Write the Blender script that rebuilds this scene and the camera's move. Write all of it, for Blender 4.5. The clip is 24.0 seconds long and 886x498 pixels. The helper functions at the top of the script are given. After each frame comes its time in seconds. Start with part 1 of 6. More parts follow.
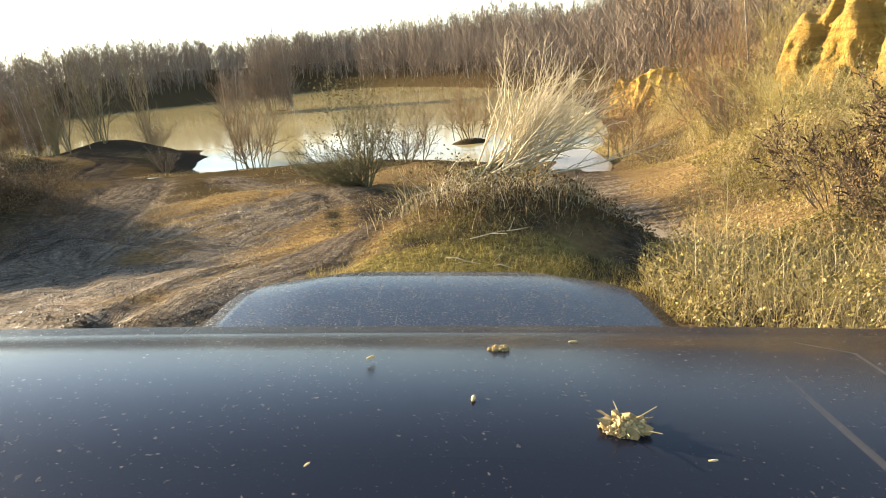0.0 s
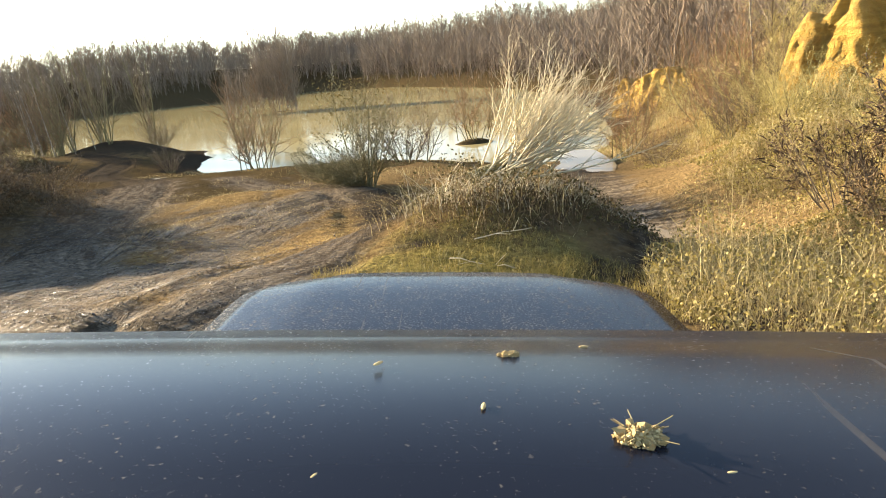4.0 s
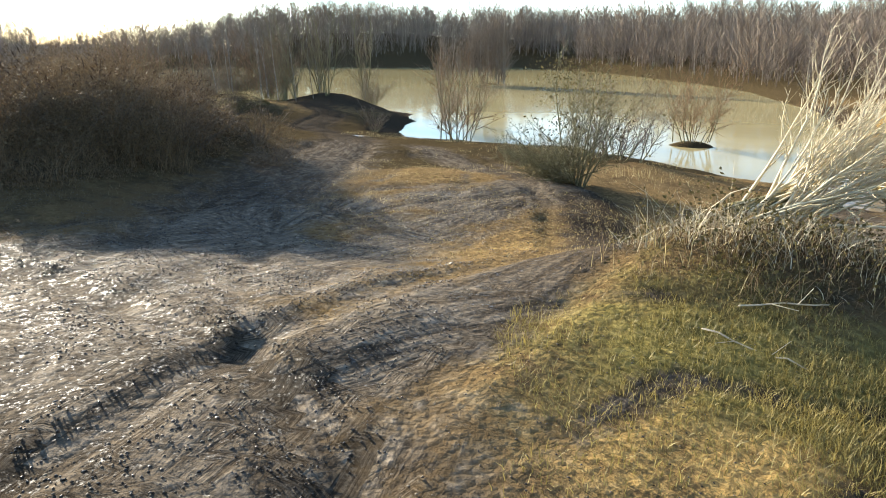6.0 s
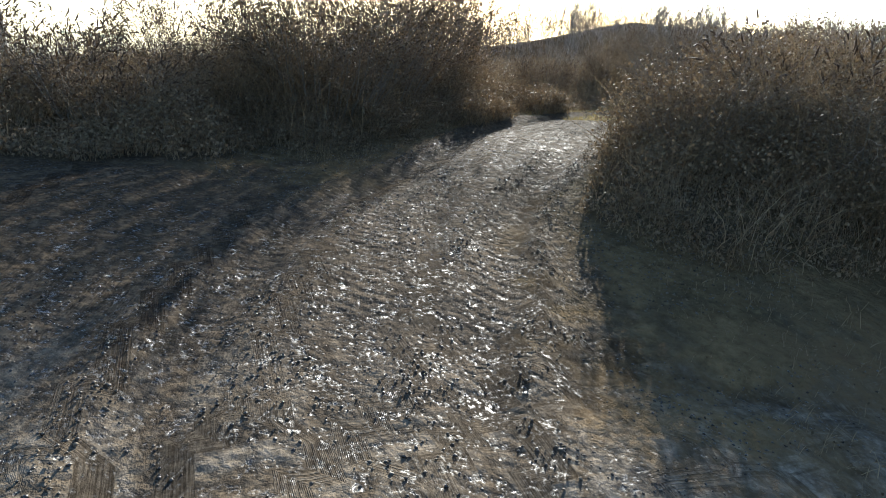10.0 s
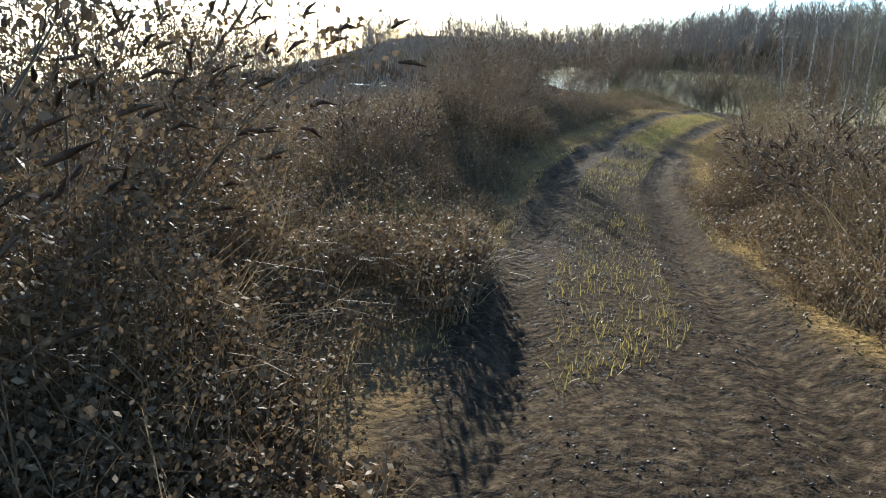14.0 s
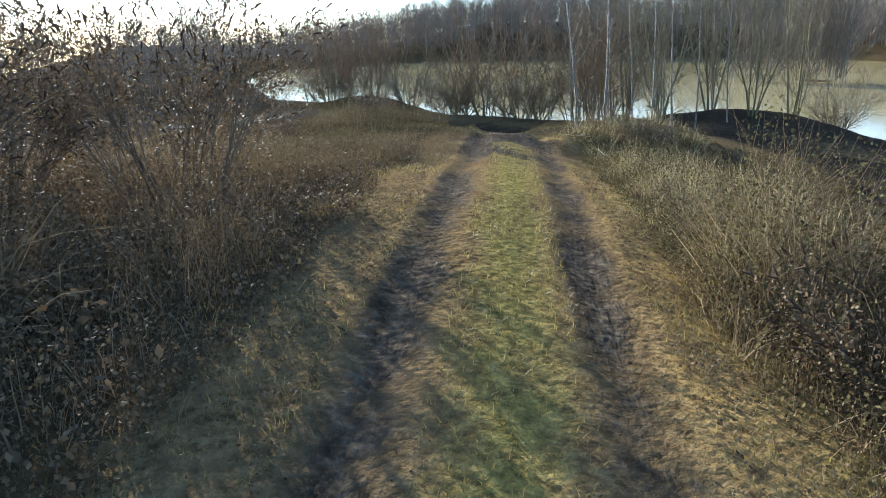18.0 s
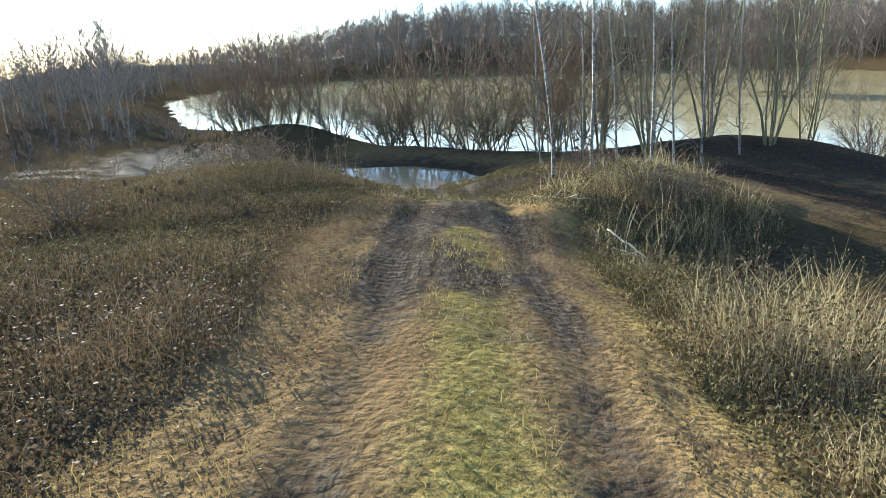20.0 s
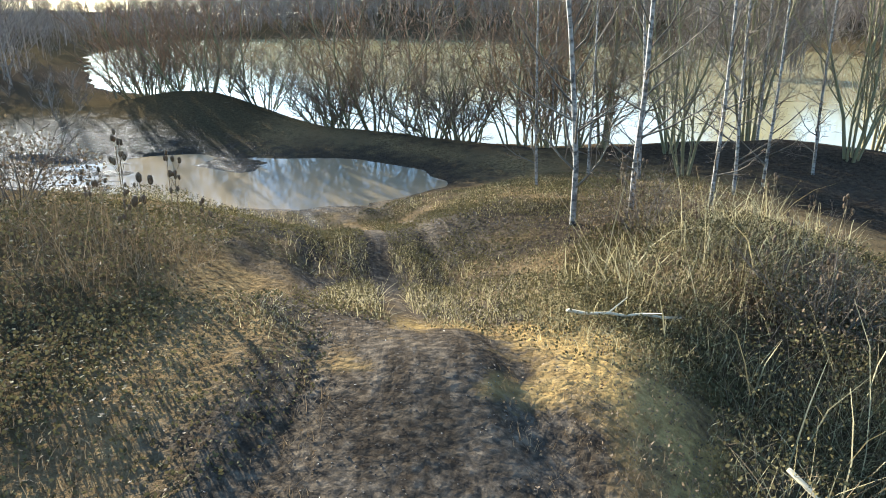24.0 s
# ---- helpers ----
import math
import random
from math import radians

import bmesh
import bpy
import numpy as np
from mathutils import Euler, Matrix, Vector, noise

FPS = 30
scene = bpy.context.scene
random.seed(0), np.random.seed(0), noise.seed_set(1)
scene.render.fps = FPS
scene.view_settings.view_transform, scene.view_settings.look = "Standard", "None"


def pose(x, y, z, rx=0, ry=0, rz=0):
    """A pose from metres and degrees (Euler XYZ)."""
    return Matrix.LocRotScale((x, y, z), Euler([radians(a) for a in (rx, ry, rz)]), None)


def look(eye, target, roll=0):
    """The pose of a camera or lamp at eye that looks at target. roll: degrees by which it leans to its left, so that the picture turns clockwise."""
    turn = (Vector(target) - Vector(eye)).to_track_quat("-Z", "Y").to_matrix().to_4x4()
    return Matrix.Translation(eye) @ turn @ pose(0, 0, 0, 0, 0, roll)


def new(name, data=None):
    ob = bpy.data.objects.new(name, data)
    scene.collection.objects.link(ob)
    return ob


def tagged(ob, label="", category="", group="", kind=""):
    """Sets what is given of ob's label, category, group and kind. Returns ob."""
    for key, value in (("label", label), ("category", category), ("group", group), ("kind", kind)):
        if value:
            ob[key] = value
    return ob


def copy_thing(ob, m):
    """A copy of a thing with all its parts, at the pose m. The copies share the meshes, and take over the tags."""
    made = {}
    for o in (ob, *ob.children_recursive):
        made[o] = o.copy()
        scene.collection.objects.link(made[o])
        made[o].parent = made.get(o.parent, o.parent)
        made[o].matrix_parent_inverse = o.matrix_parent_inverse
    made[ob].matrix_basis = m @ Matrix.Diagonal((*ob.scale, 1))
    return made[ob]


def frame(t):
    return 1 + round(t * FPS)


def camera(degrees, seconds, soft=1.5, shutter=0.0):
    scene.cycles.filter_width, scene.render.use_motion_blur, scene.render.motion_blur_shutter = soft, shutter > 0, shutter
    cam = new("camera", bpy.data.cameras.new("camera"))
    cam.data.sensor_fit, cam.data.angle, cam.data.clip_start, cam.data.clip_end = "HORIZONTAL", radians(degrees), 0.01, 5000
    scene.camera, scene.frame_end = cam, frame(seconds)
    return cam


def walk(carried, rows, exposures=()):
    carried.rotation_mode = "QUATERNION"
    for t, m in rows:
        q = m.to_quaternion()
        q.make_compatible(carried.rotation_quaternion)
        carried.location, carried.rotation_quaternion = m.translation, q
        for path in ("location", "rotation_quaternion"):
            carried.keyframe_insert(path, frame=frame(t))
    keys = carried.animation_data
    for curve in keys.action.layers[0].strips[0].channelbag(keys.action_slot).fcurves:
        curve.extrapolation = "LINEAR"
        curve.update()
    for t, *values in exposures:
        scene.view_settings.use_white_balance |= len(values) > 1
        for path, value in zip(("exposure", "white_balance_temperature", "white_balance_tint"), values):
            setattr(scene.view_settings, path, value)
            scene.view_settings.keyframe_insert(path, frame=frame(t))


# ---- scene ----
cam = camera(68.1, 24.0, soft=1.0)
PATH = [
    (0, pose(0.000, 0.000, 1.948, 73.70, 5.60, -0.62)),
    (0.5, pose(0.000, 0.000, 1.948, 73.70, 5.60, -0.62)),
    (1, pose(0.000, 0.000, 1.948, 73.70, 5.60, -0.62)),
    (1.5, pose(0.000, 0.000, 1.948, 73.70, 5.60, -0.62)),
    (3.5, pose(0.000, 0.000, 1.948, 73.70, 5.60, -0.62)),
    (4, pose(-0.002, 0.006, 1.948, 73.75, 5.70, -0.30)),
    (4.5, pose(-0.067, 0.298, 1.952, 73.88, 5.26, 2.15)),
    (5, pose(-0.162, 0.667, 1.961, 73.69, 4.71, 5.77)),
    (5.5, pose(-0.378, 1.208, 1.960, 73.27, 2.01, 11.06)),
    (6, pose(-0.638, 1.758, 1.945, 72.88, -0.27, 17.40)),
    (6.5, pose(-0.937, 2.281, 1.926, 73.00, -1.03, 23.11)),
    (7, pose(-1.301, 2.774, 1.925, 72.39, -2.28, 28.52)),
    (7.5, pose(-1.686, 3.225, 1.928, 72.44, -0.48, 34.29)),
    (8, pose(-2.318, 3.756, 1.898, 72.33, -2.79, 41.45)),
    (8.5, pose(-2.946, 4.215, 1.897, 72.39, -3.84, 48.32)),
    (9, pose(-3.720, 4.756, 1.825, 71.72, -1.95, 55.77)),
    (9.5, pose(-4.600, 5.104, 1.803, 69.76, -4.31, 62.88)),
    (10, pose(-5.535, 5.320, 1.626, 69.47, -5.53, 70.11)),
    (10.5, pose(-6.550, 5.491, 1.521, 67.82, -6.76, 75.55)),
    (12.5, pose(-10.651, 6.755, 1.651, 72.88, -4.61, 70.15)),
    (13, pose(-12.148, 7.712, 1.521, 73.45, -4.58, 64.17)),
    (13.5, pose(-13.217, 8.434, 1.518, 73.01, -4.73, 58.26)),
    (14, pose(-14.354, 9.497, 1.482, 72.03, -2.88, 52.59)),
    (14.5, pose(-15.468, 10.634, 1.427, 72.79, -2.98, 46.49)),
    (15, pose(-16.544, 11.865, 1.358, 73.45, -2.80, 42.17)),
    (15.5, pose(-17.640, 13.241, 1.315, 73.10, -2.06, 40.16)),
    (16, pose(-18.854, 14.757, 1.265, 73.21, -2.21, 38.69)),
    (16.5, pose(-19.965, 16.291, 1.247, 72.79, -1.23, 37.35)),
    (17, pose(-21.098, 17.868, 1.221, 73.52, -1.79, 35.12)),
    (17.5, pose(-22.103, 19.517, 1.248, 72.05, -0.07, 32.33)),
    (18, pose(-23.051, 21.294, 1.224, 72.43, 0.98, 29.83)),
    (18.5, pose(-23.819, 23.020, 1.137, 72.52, 2.99, 28.35)),
    (20.5, pose(-26.552, 29.122, 1.166, 73.88, 2.28, 23.88)),
    (21, pose(-27.026, 30.295, 1.157, 72.65, 4.32, 23.21)),
    (21.5, pose(-27.632, 31.443, 1.132, 71.73, -1.54, 23.96)),
    (22, pose(-27.957, 32.488, 1.092, 71.40, 3.31, 23.48)),
    (22.5, pose(-28.312, 33.158, 1.083, 70.69, 1.29, 22.78)),
    (23, pose(-28.524, 33.618, 1.034, 70.45, -0.14, 22.22)),
    (23.5, pose(-28.611, 33.815, 1.016, 70.33, -0.80, 22.07)),
    (24, pose(-28.606, 33.798, 1.016, 70.58, -0.84, 22.09)),
]
walk(cam, PATH, [(0, 2.42, 7700, 13), (4.5, 2.44, 7300, 12), (5.8, 2.3, 6300, 9), (7, 2.08, 6100, 8), (9, 2.15, 5800, 8), (10, 2.2, 5600, 7), (13, 2.4, 5400, 6), (14, 2.15, 5350, 6), (16, 2.1, 5250, 6), (17.5, 2.12, 5300, 7), (19.5, 2.3, 5400, 7), (22, 2.5, 5500, 7), (24, 2.62, 5500, 6)])

# ---- world and sun ----
SUN_AZ, SUN_EL = radians(58.8), radians(14.2)     # azimuth to the left of +y
SUN_DIR = Vector((-math.sin(SUN_AZ) * math.cos(SUN_EL), math.cos(SUN_AZ) * math.cos(SUN_EL), math.sin(SUN_EL)))
world = bpy.data.worlds.new("sky")
scene.world = world
world.use_nodes = True
wn = world.node_tree.nodes
wl = world.node_tree.links
sky = wn.new("ShaderNodeTexSky")
sky.sky_type, sky.sun_disc = "NISHITA", False
sky.sun_elevation, sky.sun_rotation = SUN_EL, -SUN_AZ
sky.air_density, sky.dust_density, sky.ozone_density = 0.8, 0.12, 1.4
wl.new(sky.outputs[0], wn["Background"].inputs[0])
wn["Background"].inputs[1].default_value = 0.115
sun = new("sun", bpy.data.lights.new("sun", "SUN"))
sun.data.energy, sun.data.angle, sun.data.color = 5.0, radians(0.55), (1.0, 0.88, 0.70)
sun.matrix_world = look(SUN_DIR * 50, (0, 0, 0))

# ---- noise and plan ----
RNG = np.random.RandomState(7)
LAT = RNG.rand(8, 256, 256)


def vnoise(x, y, seed=0):
    lat = LAT[seed % 8]
    xi, yi = np.floor(x).astype(int), np.floor(y).astype(int)
    fx, fy = x - xi, y - yi
    fx, fy = fx * fx * (3 - 2 * fx), fy * fy * (3 - 2 * fy)
    a, b = lat[xi % 256, yi % 256], lat[(xi + 1) % 256, yi % 256]
    c, d = lat[xi % 256, (yi + 1) % 256], lat[(xi + 1) % 256, (yi + 1) % 256]
    return (a * (1 - fx) + b * fx) * (1 - fy) + (c * (1 - fx) + d * fx) * fy - 0.5


def fbm(x, y, size, octaves=3, seed=0):
    x, y, out, amp = np.asarray(x, float) / size, np.asarray(y, float) / size, 0.0, 1.0
    for k in range(octaves):
        out = out + amp * vnoise(x * 2**k + 17.3 * k, y * 2**k + 5.1 * k, seed + k)
        amp *= 0.5
    return out


def smooth(a, b, v):
    v = np.clip((np.asarray(v, float) - a) / (b - a), 0, 1)
    return v * v * (3 - 2 * v)


def line_dist(x, y, pts):
    """Distance to a polyline, signed offset (left is positive) and the run along it."""
    best, off, run, total = np.full(np.shape(x), 1e9), np.zeros(np.shape(x)), np.zeros(np.shape(x)), 0.0
    for (ax, ay), (bx, by) in zip(pts, pts[1:]):
        dx, dy = bx - ax, by - ay
        ln = math.hypot(dx, dy)
        t = np.clip(((x - ax) * dx + (y - ay) * dy) / ln**2, 0, 1)
        d = np.hypot(x - ax - t * dx, y - ay - t * dy)
        side = (dx * (y - ay) - dy * (x - ax)) / ln
        near = d < best
        best, off, run = np.where(near, d, best), np.where(near, np.sign(side) * d, off), np.where(near, total + t * ln, run)
        total += ln
    return best, off, run


def line_fade(run, pts):
    """1 along a line, sinking to 0 at both ends."""
    total = sum(math.dist(a, b) for a, b in zip(pts, pts[1:]))
    return smooth(0.0, 2.2, run) * smooth(total, total - 2.2, run)


LAKE_Z = -3.5
LAKE = [(12, 36), (8, 33), (5, 30.5), (2, 32), (-1, 36), (-4, 38.5), (-9, 38), (-13, 38.5), (-16, 40), (-17.5, 45), (-18.8, 51),
        (-21.5, 55.2), (-25.5, 57.6), (-30, 57.8), (-35, 57.4), (-42, 57.5), (-48, 60), (-54, 62), (-60, 62), (-72, 70), (-95, 90), (-120, 130),
        (-110, 170), (-70, 185), (-40, 208), (-10, 160), (5, 120), (11, 100), (13, 80), (13.5, 55)]
TRACK = [(0.4, -8), (0.1, -2), (-0.2, 0.7), (-1.3, 2.8), (-3, 4.2), (-5.5, 5.3), (-8.6, 6.0), (-10.6, 7.0), (-14.0, 9.9), (-17.3, 13.5),
         (-20.9, 18.0), (-23.8, 23), (-26.5, 29.1), (-28.6, 33.8), (-30.3, 37.6), (-33, 42), (-36, 46), (-42, 47.5), (-52, 44)]
SPUR = [(-4.5, 5.8), (-6.3, 8.8), (-7.2, 12), (-9, 18), (-12, 26), (-15.5, 32.5), (-20, 37), (-22, 44), (-26, 48)]
CROSS = [(-2.4, 1.5), (-2.5, 4.8), (-1.8, 7.4), (-0.9, 10.0), (-1.6, 13.8), (-5, 19), (-8.5, 24)]
WETRUN = [(2.2, 5.5), (3.2, 9.2), (3.2, 14), (4.6, 24), (6.4, 31)]
SIDE = [(-7.6, 2.6), (-9.4, 3.6), (-11.0, 4.2), (-12.0, 4.9)]
ARCS = [[(-5.2, 1.5), (-5.6, 5.0), (-4.6, 9.0), (-3.2, 13), (-4.2, 18), (-7, 23)], [(-1.8, 2.6), (-4.2, 5.6), (-8.2, 8.2), (-12.5, 9.6)],
        [(-4.2, 2.2), (-7.5, 5.0), (-11.5, 6.2), (-14.5, 8.6)], [(-6.6, 3.4), (-7.4, 7.5), (-6.2, 12), (-8, 20), (-10.5, 27)],
        [(-2.2, 4.2), (-0.6, 6.6), (1.4, 7.0), (3.0, 8.6)], [(-2.6, 9.2), (-6, 10.6), (-8.2, 14.5)], [(1.3, 2.5), (1.2, 4.6), (2.2, 6.6), (3.2, 9.5)],
        [(-8.2, 5.6), (-7.0, 9.4), (-5.0, 12.6), (-2.2, 15.4)], [(-3.4, 3.6), (-4.2, 7.4), (-3.6, 11.0), (-2.0, 14.2)]]
FAN = [(-6.0, 4.5), (-5.3, 9), (-4.3, 12.2), (-2.6, 14.8)]     # churned mud where cars swing round
PLAIN = (-0.885, -0.46)


def lake_side(x, y):
    """Distance from the lake's edge, negative over the water."""
    d = line_dist(x, y, LAKE + LAKE[:1])[0]
    inside = np.zeros(np.shape(x), bool)
    for (ax, ay), (bx, by) in zip(LAKE, LAKE[1:] + LAKE[:1]):
        cross = ((ay > y) != (by > y)) & (x < (bx - ax) * (y - ay) / (by - ay + 1e-9) + ax)
        inside ^= cross
    return np.where(inside, -d, d)


def blob(x, y, cx, cy, rx, ry, turn=0.0):
    c, s = math.cos(radians(turn)), math.sin(radians(turn))
    u, v = (x - cx) * c + (y - cy) * s, -(x - cx) * s + (y - cy) * c
    return np.exp(-(u / rx) ** 2 - (v / ry) ** 2)


MOUNDS = [  # x, y, height, radii, turn
    (-2.0, 15.2, 0.45, 3.4, 3.6, 0), (-2.0, 24.0, 0.55, 6.0, 3.6, 0), (-14.8, 6.0, -0.3, 2.8, 2.2, 20),
    (-2.15, 5.15, -0.09, 0.7, 0.32, 70), (-15.4, 33.2, -0.08, 1.0, 0.6, 40),
    (-2.0, 6.8, 0.40, 3.4, 2.8, 0), (0.9, 8.9, 0.85, 2.0, 1.5, 10), (3.3, 10.5, -0.45, 1.2, 4.5, 0),
    (-13.6, 16.0, 0.95, 3.2, 7.5, 28), (-11.6, 11.5, 0.35, 2.2, 2.6, 20), (-21.5, 2.5, -0.35, 3.4, 6.0, -10),
    (-27.0, 29.0, 0.75, 4.0, 9.0, 26), (-27.2, 40.6, 0.75, 2.0, 3.0, 20), (-25.5, 51.5, 1.0, 6.0, 2.2, 150),
    (-47.5, 55.2, 0.9, 4.0, 2.0, 165), (-37.5, 53.2, 0.5, 5, 1.1, 175), (6.5, 13.5, 0.5, 2.2, 2.0, 0), (9.5, 27, 0.6, 4, 4, 0),
    (-33, 36, 0.25, 3, 4, 20), (-26.6, 38.2, -1.0, 1.3, 2.6, 20), (-32.0, 40.4, -0.7, 2.0, 2.2, 20), (-30.0, 37.7, 0.16, 0.5, 0.8, 20), (-28.9, 38.0, 0.2, 0.5, 0.9, 20), (-34.8, 43.6, -0.9, 2.6, 2.2, 35), (-38.5, 43.5, -0.5, 3, 2, 0), (-115, 235, 6, 70, 50, 0), (10, 250, 2, 80, 60, 0), (-12, -6, 0.3, 6, 4, 0)]


def ground_z(x, y, fine=True):
    x, y = np.asarray(x, float), np.asarray(y, float)
    wob = fbm(x, y, 5.0, 3, 1)
    s = lake_side(x, y) + 0.9 * wob
    z = np.interp(s, [-40, -8, 0, 2, 9, 20, 30, 60], [-6.5, -5.0, -3.5, -2.95, -2.1, -0.9, 0.0, 0.3])
    q = (x + 21) * PLAIN[0] + (y - 18) * PLAIN[1]
    z = z + (-3.0 - z) * smooth(3.5, 20, q) * smooth(-2, 6, s)
    far, turn = np.hypot(x + 18, y - 14), np.degrees(np.arctan2(-(x + 18), y - 14))
    down = 1.5 + far * np.tan(np.radians(np.interp(turn, [44, 55, 65, 73, 90, 105, 150], [12, 0.0, -3.0, -4.2, -6.0, -7.6, -8.0])))
    z = np.where((far > 24) & (turn > 44), np.minimum(z, down), z)
    z = z + 2 * smooth(165, 330, y) * smooth(0, 30, s) * smooth(60, 40, turn) + far * 0.004 * fbm(x, y, 60, 3, 2) * smooth(60, 160, far) * smooth(0, 30, s)
    slope = x - 0.13 * (y - 12)
    z = z + (1.1 * smooth(4.2, 9, slope) + 2.6 * smooth(9.5, 14.5, slope)) * smooth(75, 30, y) + 5.0 * smooth(13, 40, x - 0.13 * (y - 12))
    z = z - 0.10 * x * blob(x, y, 0, 0.5, 4, 4)
    for cx, cy, h, rx, ry, turn in MOUNDS:
        z = z + h * blob(x, y, cx, cy, rx, ry, turn)
    z = z + 0.12 * fbm(x, y, 2.2, 3, 6) * blob(x, y, -38.6, 47.4, 9, 6, 23)
    pool = np.clip(1.5 * blob(x, y, -40.6, 47.4, 8.6, 4.3, 22), 0, 1)
    z = z + (-3.2 + 0.22 * fbm(x, y, 2.6, 3, 2) - z) * pool
    z = np.where(s < 2, np.maximum(z, -5.2 + 3.5 * blob(x, y, -27, 101, 7.5, 2.6, 10)), z)
    z = np.where(s < 2, np.maximum(z, -4.6 + 1.38 * blob(x, y, 1.7, 42.6, 2.6, 1.6, 0)), z)
    if fine:
        near = smooth(90, 30, np.hypot(x + 15, y - 25))
        calm = 1 - 0.7 * np.exp(-(line_dist(x, y, TRACK)[0] / 1.5) ** 4)
        z = z + near * calm * (0.16 * wob + 0.05 * fbm(x, y, 0.9, 3, 3) + 0.012 * fbm(x, y, 0.32, 1, 5))
        for pts, gauge, deep in ((TRACK, 0.74, 0.06), (SPUR, 0.8, 0.045), (CROSS, 0.7, 0.05), *((a, 0.7, 0.022) for a in ARCS)):
            d, off, run = line_dist(x, y, pts)
            if pts is not TRACK:
                deep = deep * line_fade(run, pts)
            off = off + 0.25 * fbm(x, y, 3.0, 2, 4)
            ruts = np.exp(-((np.abs(off) - gauge) / 0.19) ** 2)
            if pts is TRACK:
                deep = deep * (1 + 0.6 * smooth(20, 24, run) * smooth(44, 38, run))
            z = z - deep * ruts + 0.35 * deep * np.exp(-((np.abs(off) - gauge - 0.3) / 0.1) ** 2)
            if pts is TRACK:
                z = z - 0.03 * np.exp(-((np.abs(off - 0.5) - gauge) / 0.16) ** 2) * smooth(10, 30, run)
    return z


def put_on(x, y, sink=0.0):
    return float(ground_z(np.array([x]), np.array([y]))[0]) - sink


# ---- materials ----
def mat(name, rough=0.8, spec=0.3, metal=0.0):
    m = bpy.data.materials.new(name)
    m.use_nodes = True
    b = m.node_tree.nodes["Principled BSDF"]
    b.inputs["Roughness"].default_value, b.inputs["Metallic"].default_value = rough, metal
    b.inputs["Specular IOR Level"].default_value = spec
    return m, m.node_tree.nodes, m.node_tree.links, b


def noise_node(n, l, size, detail=4.0, rough=0.6, coord=None):
    t = n.new("ShaderNodeTexNoise")
    t.inputs["Scale"].default_value, t.inputs["Detail"].default_value, t.inputs["Roughness"].default_value = 1 / size, detail, rough
    if coord is not None:
        l.new(coord, t.inputs["Vector"])
    return t


def ramp(n, l, src, stops):
    r = n.new("ShaderNodeValToRGB")
    while len(r.color_ramp.elements) < len(stops):
        r.color_ramp.elements.new(0.5)
    for e, (p, c) in zip(r.color_ramp.elements, stops):
        e.position, e.color = p, (*c, 1) if len(c) == 3 else c
    l.new(src, r.inputs[0])
    return r


def mix(n, l, fac, a, b, kind="MIX"):
    m = n.new("ShaderNodeMix")
    m.data_type, m.blend_type = "RGBA", kind
    for sock, val in ((0, fac), (6, a), (7, b)):
        if isinstance(val, (int, float)):
            m.inputs[sock].default_value = val
        elif isinstance(val, tuple):
            m.inputs[sock].default_value = (*val, 1)
        else:
            l.new(val, m.inputs[sock])
    return m.outputs[2]


def math_node(n, l, op, a, b=None, clamp=False):
    m = n.new("ShaderNodeMath")
    m.operation, m.use_clamp = op, clamp
    for sock, val in ((0, a), (1, b)):
        if isinstance(val, (int, float)):
            m.inputs[sock].default_value = val
        elif val is not None:
            l.new(val, m.inputs[sock])
    return m.outputs[0]


def bump(n, l, b, height, strength, distance):
    k = n.new("ShaderNodeBump")
    k.inputs["Strength"].default_value, k.inputs["Distance"].default_value = strength, distance
    l.new(height, k.inputs["Height"])
    l.new(k.outputs[0], b.inputs["Normal"])
    return k


def stalk_mat(name, low, high, rough=0.75, size=0.3, spec=0.2, through_light=0.0):
    """Dry stems, bark or leaves: two tones by strand, with fine grain."""
    m, n, l, b = mat(name, rough, spec)
    geo = n.new("ShaderNodeNewGeometry")
    tex = noise_node(n, l, size, 4, coord=geo.outputs["Position"])
    f = math_node(n, l, "MULTIPLY", geo.outputs["Random Per Island"], 0.7)
    f = math_node(n, l, "ADD", f, math_node(n, l, "MULTIPLY", tex.outputs["Fac"], 0.4), True)
    col = ramp(n, l, f, [(0.1, low), (0.9, high)])
    l.new(col.outputs[0], b.inputs["Base Color"])
    if through_light:
        tr = n.new("ShaderNodeBsdfTranslucent")
        l.new(col.outputs[0], tr.inputs[0])
        mx = n.new("ShaderNodeMixShader")
        mx.inputs[0].default_value = through_light
        l.new(b.outputs[0], mx.inputs[1])
        l.new(tr.outputs[0], mx.inputs[2])
        l.new(mx.outputs[0], n["Material Output"].inputs[0])
    return m


